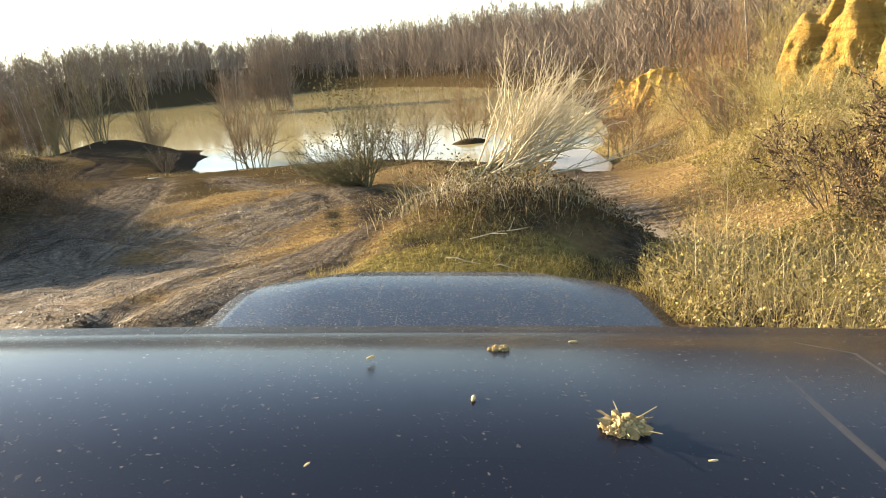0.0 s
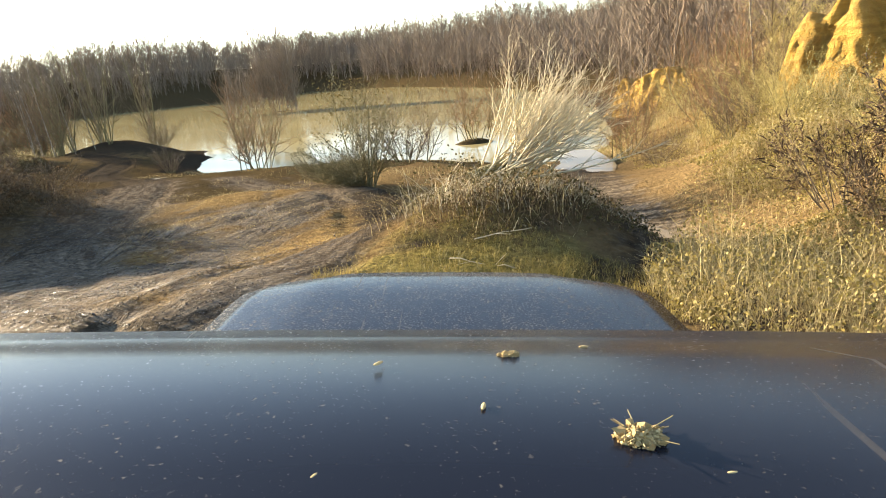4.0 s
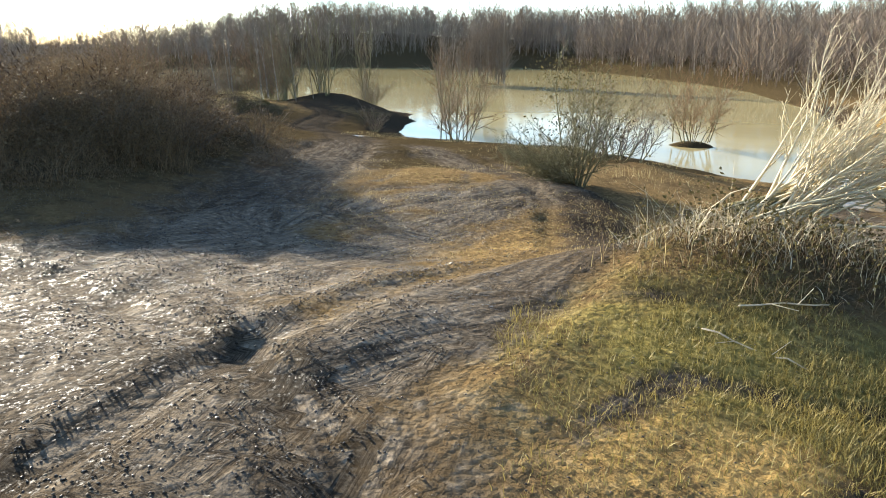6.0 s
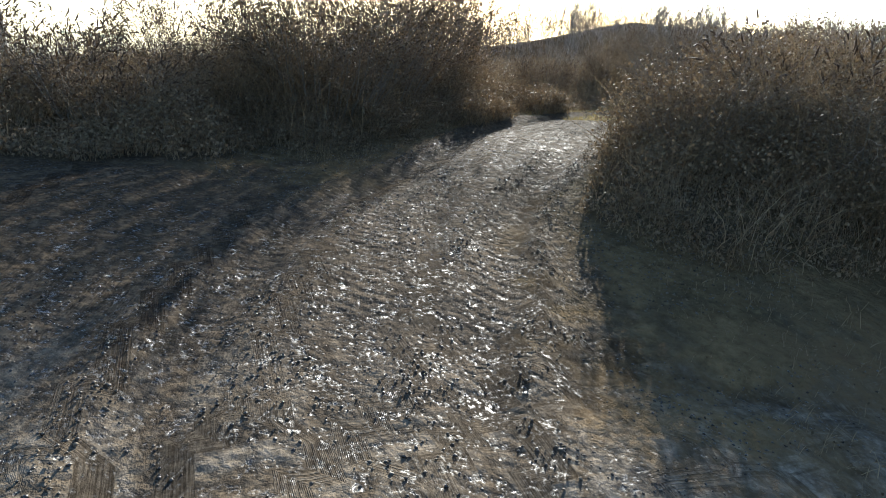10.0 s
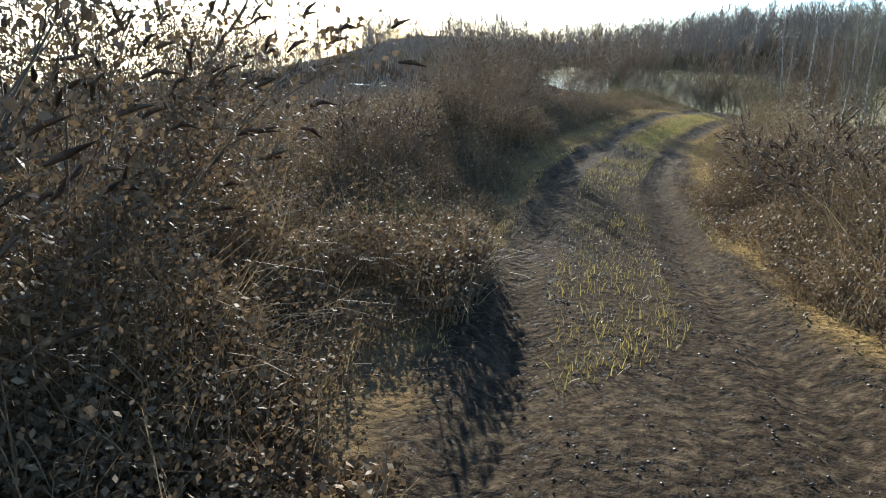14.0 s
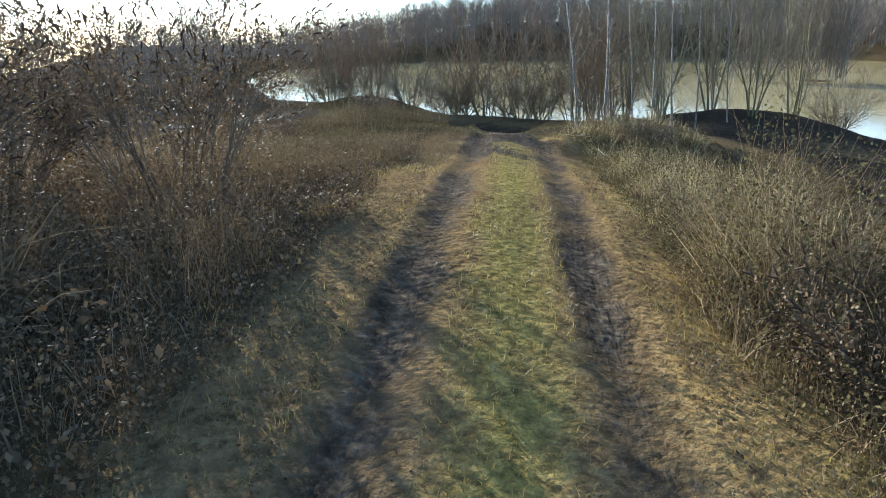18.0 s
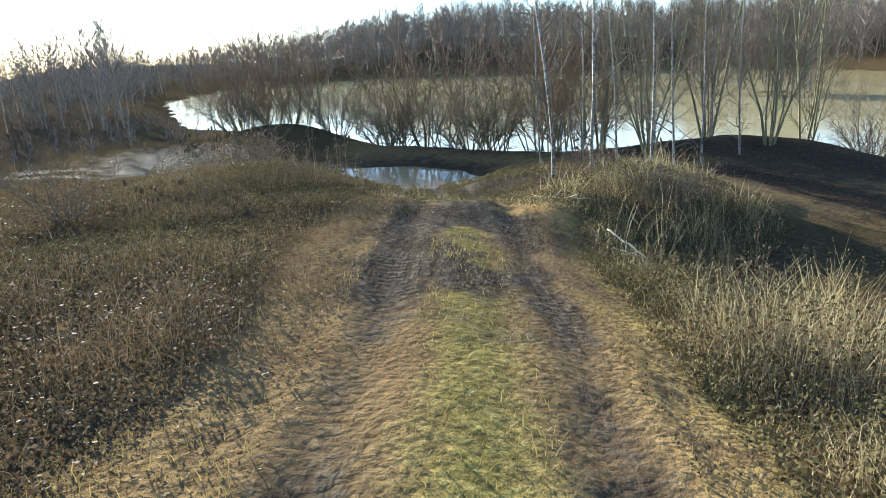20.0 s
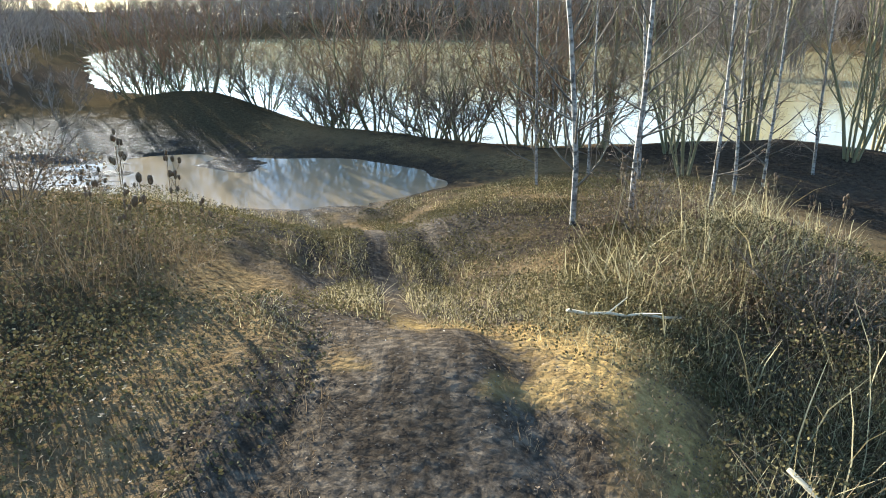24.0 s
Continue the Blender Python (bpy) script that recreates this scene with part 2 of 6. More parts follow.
def ground_mat():
    m, n, l, b = mat("soil", 0.9, 0.25)
    pos = n.new("ShaderNodeNewGeometry").outputs["Position"]

    def field(name):
        a = n.new("ShaderNodeAttribute")
        a.attribute_name = name
        return a.outputs["Fac"]
    big, mid, fine, grit = (noise_node(n, l, s, d, r, pos) for s, d, r in ((2.2, 5, 0.6), (0.45, 5, 0.65), (0.09, 5, 0.7), (0.025, 3, 0.7)))

    def edge(name, soft=0.5):
        k = math_node(n, l, "ADD", field(name), math_node(n, l, "MULTIPLY", math_node(n, l, "SUBTRACT", mid.outputs["Fac"], 0.5), 1.4))
        k = math_node(n, l, "ADD", k, math_node(n, l, "MULTIPLY", math_node(n, l, "SUBTRACT", fine.outputs["Fac"], 0.5), 0.6))
        return math_node(n, l, "MULTIPLY", math_node(n, l, "SUBTRACT", k, 0.5 - soft / 2), 1 / soft, True)
    # straw's dark stop falls in the bump's hollows: recess shade put into the colour
    straw = ramp(n, l, fine.outputs["Fac"], [(0.34, (0.038, 0.026, 0.012)), (0.5, (0.145, 0.098, 0.044)), (0.66, (0.25, 0.172, 0.076))]).outputs[0]
    earth = ramp(n, l, mid.outputs["Fac"], [(0.3, (0.085, 0.055, 0.028)), (0.7, (0.20, 0.135, 0.062))]).outputs[0]
    col = mix(n, l, ramp(n, l, big.outputs["Fac"], [(0.35, (0, 0, 0)), (0.65, (1, 1, 1))]).outputs[0], earth, straw)
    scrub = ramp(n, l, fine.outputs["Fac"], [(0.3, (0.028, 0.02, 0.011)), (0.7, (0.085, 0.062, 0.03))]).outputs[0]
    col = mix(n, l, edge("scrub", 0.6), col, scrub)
    # green too is darkened in the hollows of the bump, as painted shade
    green = ramp(n, l, fine.outputs["Fac"], [(0.3, (0.065, 0.054, 0.016)), (0.5, (0.17, 0.135, 0.04)), (0.7, (0.31, 0.24, 0.08))]).outputs[0]
    col = mix(n, l, edge("grass", 0.6), col, green)
    sand = ramp(n, l, fine.outputs["Fac"], [(0.3, (0.17, 0.105, 0.04)), (0.5, (0.27, 0.175, 0.062)), (0.7, (0.38, 0.25, 0.09))]).outputs[0]
    col = mix(n, l, edge("sand", 0.5), col, sand)
    mudf = edge("mud", 0.45)
    mud = ramp(n, l, fine.outputs["Fac"], [(0.32, (0.012, 0.009, 0.006)), (0.5, (0.032, 0.023, 0.014)), (0.70, (0.085, 0.062, 0.037))]).outputs[0]
    clay = ramp(n, l, fine.outputs["Fac"], [(0.32, (0.048, 0.038, 0.026)), (0.5, (0.125, 0.100, 0.070)), (0.70, (0.26, 0.21, 0.15))]).outputs[0]
    lane = n.new("ShaderNodeCombineXYZ")
    l.new(field("off"), lane.inputs[0])
    l.new(math_node(n, l, "MULTIPLY", field("run"), 0.16), lane.inputs[1])
    streak, tread = noise_node(n, l, 0.16, 4, 0.6, lane.outputs[0]), noise_node(n, l, 0.035, 3, 0.6, lane.outputs[0])
    dried = math_node(n, l, "MULTIPLY", field("clay"), ramp(n, l, streak.outputs["Fac"], [(0.42, (0.2,) * 3), (0.58, (1.0,) * 3)]).outputs[0])
    col = mix(n, l, mudf, col, mix(n, l, dried, mud, clay))
    dark = edge("peat", 0.5)
    col = mix(n, l, dark, col, ramp(n, l, fine.outputs["Fac"], [(0.3, (0.022, 0.016, 0.011)), (0.7, (0.07, 0.052, 0.033))]).outputs[0])
    l.new(col, b.inputs["Base Color"])
    spots = math_node(n, l, "ADD", math_node(n, l, "MULTIPLY", grit.outputs["Fac"], 0.5), math_node(n, l, "MULTIPLY", fine.outputs["Fac"], 0.5))
    wet = math_node(n, l, "MULTIPLY", mudf, ramp(n, l, spots, [(0.365, (0.97,) * 3), (0.415, (0.4,) * 3), (0.475, (0.03,) * 3)]).outputs[0])
    wet = math_node(n, l, "MULTIPLY", wet, field("wet"))
    l.new(math_node(n, l, "SUBTRACT", 0.92, math_node(n, l, "MULTIPLY", wet, 0.85)), b.inputs["Roughness"])
    l.new(math_node(n, l, "MULTIPLY", wet, 0.42), b.inputs["Specular IOR Level"])
    clod = n.new("ShaderNodeTexVoronoi")
    clod.inputs["Scale"].default_value, clod.inputs["Randomness"].default_value = 16, 1
    warp = n.new("ShaderNodeVectorMath")
    warp.operation = "MULTIPLY_ADD"
    l.new(fine.outputs["Color"], warp.inputs[0])
    warp.inputs[1].default_value = (0.07, 0.07, 0.07)
    l.new(pos, warp.inputs[2])
    l.new(warp.outputs[0], clod.inputs["Vector"])
    h = math_node(n, l, "ADD", math_node(n, l, "MULTIPLY", mid.outputs["Fac"], 0.4),
                  math_node(n, l, "ADD", math_node(n, l, "MULTIPLY", fine.outputs["Fac"], 0.62), math_node(n, l, "MULTIPLY", grit.outputs["Fac"], 0.16)))
    h = math_node(n, l, "SUBTRACT", h, math_node(n, l, "MULTIPLY", clod.outputs["Distance"], 0.3))
    lugs = math_node(n, l, "SINE", math_node(n, l, "MULTIPLY", field("run"), 2 * math.pi / 0.13))
    lugs = math_node(n, l, "MULTIPLY", math_node(n, l, "MULTIPLY", lugs, field("rut")), 0.05)
    h = math_node(n, l, "MULTIPLY", h, math_node(n, l, "SUBTRACT", 1.0, math_node(n, l, "MULTIPLY", mudf, 0.55)))
    ridges = math_node(n, l, "ADD", math_node(n, l, "MULTIPLY", streak.outputs["Fac"], 0.8), math_node(n, l, "MULTIPLY", tread.outputs["Fac"], 0.18))
    lugs = math_node(n, l, "ADD", lugs, math_node(n, l, "MULTIPLY", ridges, mudf))
    worn = ramp(n, l, big.outputs["Fac"], [(0.4, (0.15,) * 3), (0.6, (1.0,) * 3)]).outputs[0]
    h = math_node(n, l, "ADD", h, math_node(n, l, "MULTIPLY", lugs, worn))
    bump(n, l, b, h, 1.0, 0.08)
    return m


def water_mat(name, tint, rough=0.04, wave=0.25, size=0.35):
    m, n, l, b = mat(name, rough, 0.5)
    pos = n.new("ShaderNodeNewGeometry").outputs["Position"]
    murk = noise_node(n, l, 14, 3, coord=pos)
    l.new(ramp(n, l, murk.outputs["Fac"], [(0.3, tuple(0.8 * c for c in tint)), (0.7, tuple(1.15 * c for c in tint))]).outputs[0], b.inputs["Base Color"])
    t = noise_node(n, l, size, 3, 0.5, pos)
    bump(n, l, b, t.outputs["Fac"], wave, 0.02)
    return m


SOIL = ground_mat()
WATER = water_mat("lake water", (0.30, 0.245, 0.115), 0.07, 0.15, 0.9)
WATER.node_tree.nodes["Principled BSDF"].inputs["Specular IOR Level"].default_value = 0.3
PUDDLE = water_mat("puddle water", (0.20, 0.15, 0.085), 0.05, 0.08, 0.3)
PUDDLE.node_tree.nodes["Principled BSDF"].inputs["Specular IOR Level"].default_value = 0.22
for m in (WATER, PUDDLE):                            # thick with silt: it mirrors little until the view grazes it
    m.node_tree.nodes["Principled BSDF"].inputs["IOR"].default_value = 1.11


# ---- mesh helpers ----
def mesh_ob(name, verts, faces, material, parent=None):
    me = bpy.data.meshes.new(name)
    me.from_pydata(verts if isinstance(verts, list) else verts.tolist(), [], faces if isinstance(faces, list) else faces.tolist())
    me.materials.append(material)
    ob = new(name, me)
    ob.parent = parent
    return ob


def part(name, bm, material, parent, label="", smooth_shade=True):
    me = bpy.data.meshes.new(name)
    for f in bm.faces:
        f.smooth = smooth_shade
    bm.to_mesh(me)
    bm.free()
    me.materials.append(material)
    ob = new(name, me)
    ob.parent = parent
    if label:
        tagged(ob, label)
    return ob


# ---- the ground, one sheet to the horizon ----
def spread(lo, hi, step, reach):
    core = list(np.arange(lo, hi + step / 2, step))
    out, d, g = [], 0.0, step
    while d < reach:
        g *= 1.125
        d += g
        out.append(d)
    return np.array([lo - v for v in reversed(out)] + core + [core[-1] + v for v in out])


def fields(x, y, z):
    """Where mud, grass, sand, scrub and dark peat lie."""
    s = lake_side(x, y)
    dt, ot, rt = line_dist(x, y, TRACK)
    mud = np.exp(-(dt / (1.35 + 1.2 * blob(x, y, -6, 6, 4, 3))) ** 2) * np.where(rt < 10, 0.25, 1.0) * smooth(33, 27, rt)
    mud = np.maximum(mud, (0.8 + 0.9 * fbm(x, y, 1.6, 3, 2)) * np.exp(-((np.abs(ot + 0.25 * fbm(x, y, 3.0, 2, 4)) - 0.74) / 0.26) ** 2) * smooth(25, 29, rt))
    mud = np.maximum(mud, np.exp(-(line_dist(x, y, SPUR)[0] / 1.5) ** 2))
    mud = np.maximum(mud, 0.95 * np.exp(-(line_dist(x, y, CROSS)[0] / 0.75) ** 2))
    mud = np.maximum(mud, (1.45 + 1.1 * fbm(x, y, 0.8, 3, 5)) * np.exp(-(ot / 1.2) ** 4) * smooth(20, 25, rt) * smooth(45, 37, rt))
    mud = np.maximum(mud, (0.8 + 1.2 * fbm(x, y, 0.7, 3, 5)) * np.exp(-(ot / 1.3) ** 4) * smooth(51, 54, rt) * smooth(64, 60, rt))
    mud = np.maximum(mud, (0.95 + 0.8 * fbm(x, y, 1.0, 3, 5)) * blob(x, y, -32.0, 42.0, 3.4, 3.0, 20))
    mud = np.maximum(mud, 1.2 * blob(x, y, -9.5, 5.2, 4.2, 2.2, 15))
    mud = np.maximum(mud, 1.1 * blob(x, y, -5.5, 6.3, 3.2, 2.6, 35))
    mud = np.maximum(mud, np.exp(-(line_dist(x, y, WETRUN)[0] / 1.0) ** 2))
    fan, _, along = line_dist(x, y, FAN)
    fan = np.exp(-(fan / np.interp(along, [0, 5, 8.5, 12], [2.6, 2.4, 1.7, 0.8])) ** 4)
    mud = np.maximum(mud, (0.85 + 1.1 * fbm(x, y, 1.0, 3, 7)) * fan)
    mud = np.maximum(mud, 1.2 * blob(x, y, -42, 47, 9, 3.6, 170))
    grass = 0.9 * blob(x, y, -0.1, 6.4, 1.45, 1.6) + 0.8 * blob(x, y, 1.6, 6.0, 1.0, 0.8)
    grass = np.maximum(grass, 0.8 * np.exp(-(dt / 0.36) ** 2) * smooth(36, 41, rt))
    grass = np.maximum(grass, 0.5 * np.exp(-((-ot - 1.6) / 0.35) ** 2) * smooth(33, 39, rt))
    grass = np.maximum(grass, 0.8 * blob(x, y, -20.4, 14.2, 0.8, 0.9))
    grass = np.maximum(grass, 0.6 * blob(x, y, -11.6, 8.5, 0.9, 0.7)) * (1 - smooth(57, 61, rt))
    sand = 0.5 * np.exp(-(line_dist(x, y, SIDE)[0] / 0.5) ** 2) + 0.8 * blob(x, y, 1.4, 4.4, 0.8, 1.4) + 0.75 * blob(x, y, 0.1, 5.0, 1.7, 0.9) + 0.4 * blob(x, y, -2.2, 10.5, 3.0, 1.6, 20)
    sand = np.maximum(sand, 1.0 * blob(x, y, -29.6, 37.8, 1.3, 1.7))
    sand = np.maximum(sand, 0.56 * np.exp(-((ot + 1.25) / 0.36) ** 2) * smooth(24, 27, rt) * smooth(58, 50, rt) * np.interp(rt, [27, 33, 37, 42, 48], [0.95, 0.9, 0.6, 1.15, 0.95]))
    sand = np.maximum(sand, 0.62 * smooth(5, 8, x - 0.13 * (y - 12)) * smooth(40, 20, y))
    q = (x + 21) * PLAIN[0] + (y - 18) * PLAIN[1]
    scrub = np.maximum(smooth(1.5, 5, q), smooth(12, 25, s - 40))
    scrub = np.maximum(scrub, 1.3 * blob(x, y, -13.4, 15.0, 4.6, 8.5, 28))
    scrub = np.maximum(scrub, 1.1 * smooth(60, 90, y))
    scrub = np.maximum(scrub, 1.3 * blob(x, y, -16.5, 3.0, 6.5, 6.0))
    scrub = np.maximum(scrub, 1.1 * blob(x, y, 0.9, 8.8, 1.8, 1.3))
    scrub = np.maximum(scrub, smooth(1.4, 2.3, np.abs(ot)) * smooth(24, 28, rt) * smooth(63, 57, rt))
    peat = 1.2 * blob(x, y, -25.5, 51.5, 8, 3.4, 150) + 0.5 * blob(x, y, -37, 53.4, 6, 1.5, 175)
    peat = np.maximum(peat, 1.2 * blob(x, y, -27, 101, 9, 4, 10))
    peat = np.maximum(peat, smooth(-2.6, -3.2, z) * smooth(-6, -1, s) * (1 - mud) * smooth(85, 65, y))
    rut, run, lane = np.zeros(x.shape), rt.copy(), ot.copy()
    for pts in [TRACK, SPUR, CROSS] + ARCS:
        d, off, r = line_dist(x, y, pts)
        off = off + 0.25 * fbm(x, y, 3.0, 2, 4)
        here = np.exp(-((np.abs(off) - 0.72) / 0.20) ** 4) * (1.0 if pts is TRACK else line_fade(r, pts))
        run = np.where(here > rut, r + 0.5 * np.abs(off), run)
        lane = np.where(here > rut, off, lane)
        rut = np.maximum(rut, here)
        if pts in ARCS:
            mud = np.maximum(mud, 0.62 * here * (0.8 + fbm(x, y, 1.2, 2, 6)))
    peat = np.maximum(peat, (0.10 + 0.6 * fbm(x, y, 1.1, 2, 3)) * np.exp(-((np.abs(ot + 0.25 * fbm(x, y, 3.0, 2, 4)) - 0.74) / 0.2) ** 2) * smooth(20, 24, rt) * smooth(58, 52, rt))
    wet = np.maximum(blob(x, y, -6.5, 5.6, 5.0, 3.4, 25), 0.35 * blob(x, y, -13, 9, 4, 2, 40))
    wet = np.maximum(wet, 0.8 * blob(x, y, -5, 10, 4.5, 7.0, 10))
    wet = np.maximum(wet, 1.0 * blob(x, y, -42, 47, 9, 4.5, 170)) + 0.14
    return {"mud": mud, "grass": grass, "sand": sand, "scrub": scrub, "peat": peat, "rut": rut, "wet": wet, "run": run, "off": lane, "clay": 0.32 * np.exp(-(dt / 1.6) ** 4) * smooth(34, 40, rt) + 0.8 * fan + 1.1 * blob(x, y, -2.6, 6.0, 2.0, 3.6, 20) + 0.8 * blob(x, y, -8, 20, 4, 9) + blob(x, y, 3.6, 12, 1.5, 8)}


def make_ground():
    xs, ys = spread(-42, 6, 0.14, 2600), spread(-2, 50, 0.14, 2600)
    X, Y = np.meshgrid(xs, ys)
    x, y = X.ravel(), Y.ravel()
    z = ground_z(x, y)
    nx, ny = len(xs), len(ys)
    i = (np.arange(ny - 1)[:, None] * nx + np.arange(nx - 1)[None, :]).ravel()
    faces = np.stack([i, i + 1, i + nx + 1, i + nx], 1)
    me = bpy.data.meshes.new("ground")
    me.vertices.add(len(x))
    me.vertices.foreach_set("co", np.stack([x, y, z], 1).ravel())
    me.loops.add(faces.size)
    me.loops.foreach_set("vertex_index", faces.ravel())
    me.polygons.add(len(faces))
    me.polygons.foreach_set("loop_start", np.arange(0, faces.size, 4))
    me.polygons.foreach_set("use_smooth", np.ones(len(faces), bool))
    me.update(calc_edges=True)
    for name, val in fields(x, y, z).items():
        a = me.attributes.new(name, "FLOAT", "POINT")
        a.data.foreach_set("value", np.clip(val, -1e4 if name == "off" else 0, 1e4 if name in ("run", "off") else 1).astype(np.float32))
    me.materials.append(SOIL)
    return tagged(new("ground", me), "rutted muddy ground of straw-coloured soil, grass and wet tracks", "ground", kind="structure")


make_ground()


def water_sheet(name, cx, cy, z, rx, ry, turn, material, label, seed=0, n=64):
    """A flat pond with an uneven edge."""
    c, s = math.cos(radians(turn)), math.sin(radians(turn))
    a = np.linspace(0, 2 * np.pi, n, endpoint=False)
    r = 1 + 0.3 * fbm(np.cos(a) * 3 + seed * 7.7, np.sin(a) * 3, 1.0, 3, seed)
    u, v = rx * r * np.cos(a), ry * r * np.sin(a)
    pts = np.stack([cx + u * c - v * s, cy + u * s + v * c, np.full(n, z)], 1)
    low = pts - [0, 0, 0.25]
    verts = np.concatenate([pts, low])
    faces = [list(range(n)), list(range(2 * n - 1, n - 1, -1))] + [[k, n + k, n + (k + 1) % n, (k + 1) % n] for k in range(n)]
    return tagged(mesh_ob(name, verts, faces, material), label, "water", kind="structure")


def lake_mesh():
    """The lake's sheet: its shore line pushed 2.5 m under the bank, with a bed below."""
    p = np.array(LAKE, float)
    d = np.roll(p, -1, 0) - np.roll(p, 1, 0)
    d /= np.linalg.norm(d, axis=1)[:, None]
    area = np.sum(p[:, 0] * np.roll(p[:, 1], -1) - p[:, 1] * np.roll(p[:, 0], -1))
    p = p + np.stack([d[:, 1], -d[:, 0]], 1) * 2.5 * np.sign(area)
    n = len(p)
    verts = [(a, b, z) for z in (LAKE_Z, -8) for a, b in p]
    order = list(range(n)) if area > 0 else list(range(n - 1, -1, -1))
    return mesh_ob("water", verts, [order, [n + k for k in reversed(order)]] + [[k, n + k, n + (k + 1) % n, (k + 1) % n] for k in range(n)], WATER)


lake = lake_mesh()
tagged(lake, "murky olive-brown lake water with faint ripples", "lake", kind="structure")
water_sheet("water", -40.6, 47.4, -3.13, 9.8, 5.2, 22, PUDDLE, "shallow brown pool reflecting bare trees", 1)


# ---- plants: meshes ----
def soup(name, verts, faces, material, smooth_shade=False):
    """An object of many small faces (all of one size), from arrays."""
    verts, faces = np.asarray(verts, np.float32), np.asarray(faces, np.int32)
    k = faces.shape[1]
    me = bpy.data.meshes.new(name)
    me.vertices.add(len(verts))
    me.vertices.foreach_set("co", verts.ravel())
    me.loops.add(faces.size)
    me.loops.foreach_set("vertex_index", faces.ravel())
    me.polygons.add(len(faces))
    me.polygons.foreach_set("loop_start", np.arange(0, faces.size, k))
    if smooth_shade:
        me.polygons.foreach_set("use_smooth", np.ones(len(faces), bool))
    me.update(calc_edges=True)
    me.materials.append(material)
    return new(name, me)


def prisms(segs, sides):
    """Tapered rods for rows of x0 y0 z0 x1 y1 z1 r0 r1: vertices and quads."""
    s = np.asarray(segs, float)
    p, q, r0, r1 = s[:, :3], s[:, 3:6], s[:, 6], s[:, 7]
    d = q - p
    d /= np.linalg.norm(d, axis=1)[:, None] + 1e-9
    ref = np.where(np.abs(d[:, 2:3]) > 0.9, [[1.0, 0, 0]], [[0, 0, 1.0]])
    u = np.cross(d, ref)
    u /= np.linalg.norm(u, axis=1)[:, None] + 1e-9
    w = np.cross(d, u)
    a = np.linspace(0, 2 * np.pi, sides, endpoint=False)
    ring = u[:, None, :] * np.cos(a)[None, :, None] + w[:, None, :] * np.sin(a)[None, :, None]
    v = np.concatenate([p[:, None] + ring * r0[:, None, None], q[:, None] + ring * r1[:, None, None]], 1)
    base = np.arange(len(s))[:, None] * 2 * sides
    k = np.arange(sides)
    f = np.stack([k, (k + 1) % sides, sides + (k + 1) % sides, sides + k], 1)
    return v.reshape(-1, 3), (base[:, :, None] + f[None]).reshape(-1, 4)


def ribbons(segs):
    """Flat strips that face about sideways, for twigs far off."""
    s = np.asarray(segs, float)
    p, q = s[:, :3], s[:, 3:6]
    d = q - p
    w = np.cross(d, np.random.RandomState(3).normal(0, 1, d.shape))
    w /= np.linalg.norm(w, axis=1)[:, None] + 1e-9
    v = np.stack([p - w * s[:, 6:7], p + w * s[:, 6:7], q + w * s[:, 7:8], q - w * s[:, 7:8]], 1).reshape(-1, 3)
    return v, np.arange(len(s))[:, None] * 4 + [0, 1, 2, 3]


def rod(segs, sides):
    """One bent, tapered rod through the segments: rings joined end to end, with closed ends."""
    s = np.asarray(segs, float)
    pts, r = np.concatenate([s[:, :3], s[-1:, 3:6]]), np.concatenate([s[:, 6], s[-1:, 7]])
    d = np.gradient(pts, axis=0)
    d /= np.linalg.norm(d, axis=1)[:, None] + 1e-9
    u = np.cross(d, [[0.31, 0.95, 0.05]])
    u /= np.linalg.norm(u, axis=1)[:, None] + 1e-9
    w = np.cross(d, u)
    a = np.linspace(0, 2 * np.pi, sides, endpoint=False)
    v = (pts[:, None] + (u[:, None] * np.cos(a)[None, :, None] + w[:, None] * np.sin(a)[None, :, None]) * r[:, None, None]).reshape(-1, 3)
    k = np.arange(sides)
    f = np.concatenate([np.stack([k, (k + 1) % sides, sides + (k + 1) % sides, sides + k], 1) + i * sides for i in range(len(pts) - 1)])
    return v, f


def unit(v):
    return v / (np.linalg.norm(v) + 1e-9)


def grow(rng, out, p, d, length, r, level, plan):
    """One stem and its side shoots; plan holds a row a level: steps, wander, lift, shoots, their angle and their share of the length."""
    steps, wander, lift, shoots, angle, share, bare = plan[level]
    at, dirs = [p], [d]
    for i in range(steps):
        d = unit(d + rng.normal(0, wander, 3) + [0, 0, lift])
        q = p + d * length / steps
        out[level].append([*p, *q, r * (1 - 0.85 * i / steps), r * (1 - 0.85 * (i + 1) / steps)])
        p = q
        at.append(p)
        dirs.append(d)
    if level + 1 >= len(plan):
        return
    for k in range(shoots):
        f = bare + (1 - bare) * (k + rng.rand()) / shoots
        i = min(int(f * steps), steps - 1)
        g = f * steps - i
        o = at[i] * (1 - g) + at[i + 1] * g
        side = unit(np.cross(dirs[i], rng.normal(0, 1, 3)))
        a = radians(angle * rng.uniform(0.7, 1.3))
        grow(rng, out, o, unit(dirs[i] * math.cos(a) + side * math.sin(a)), length * share * rng.uniform(0.6, 1.2) * (1.15 - 0.7 * f), r * 0.85 * (1.05 - 0.8 * f) * 0.45 + 0.0023, level + 1, plan)


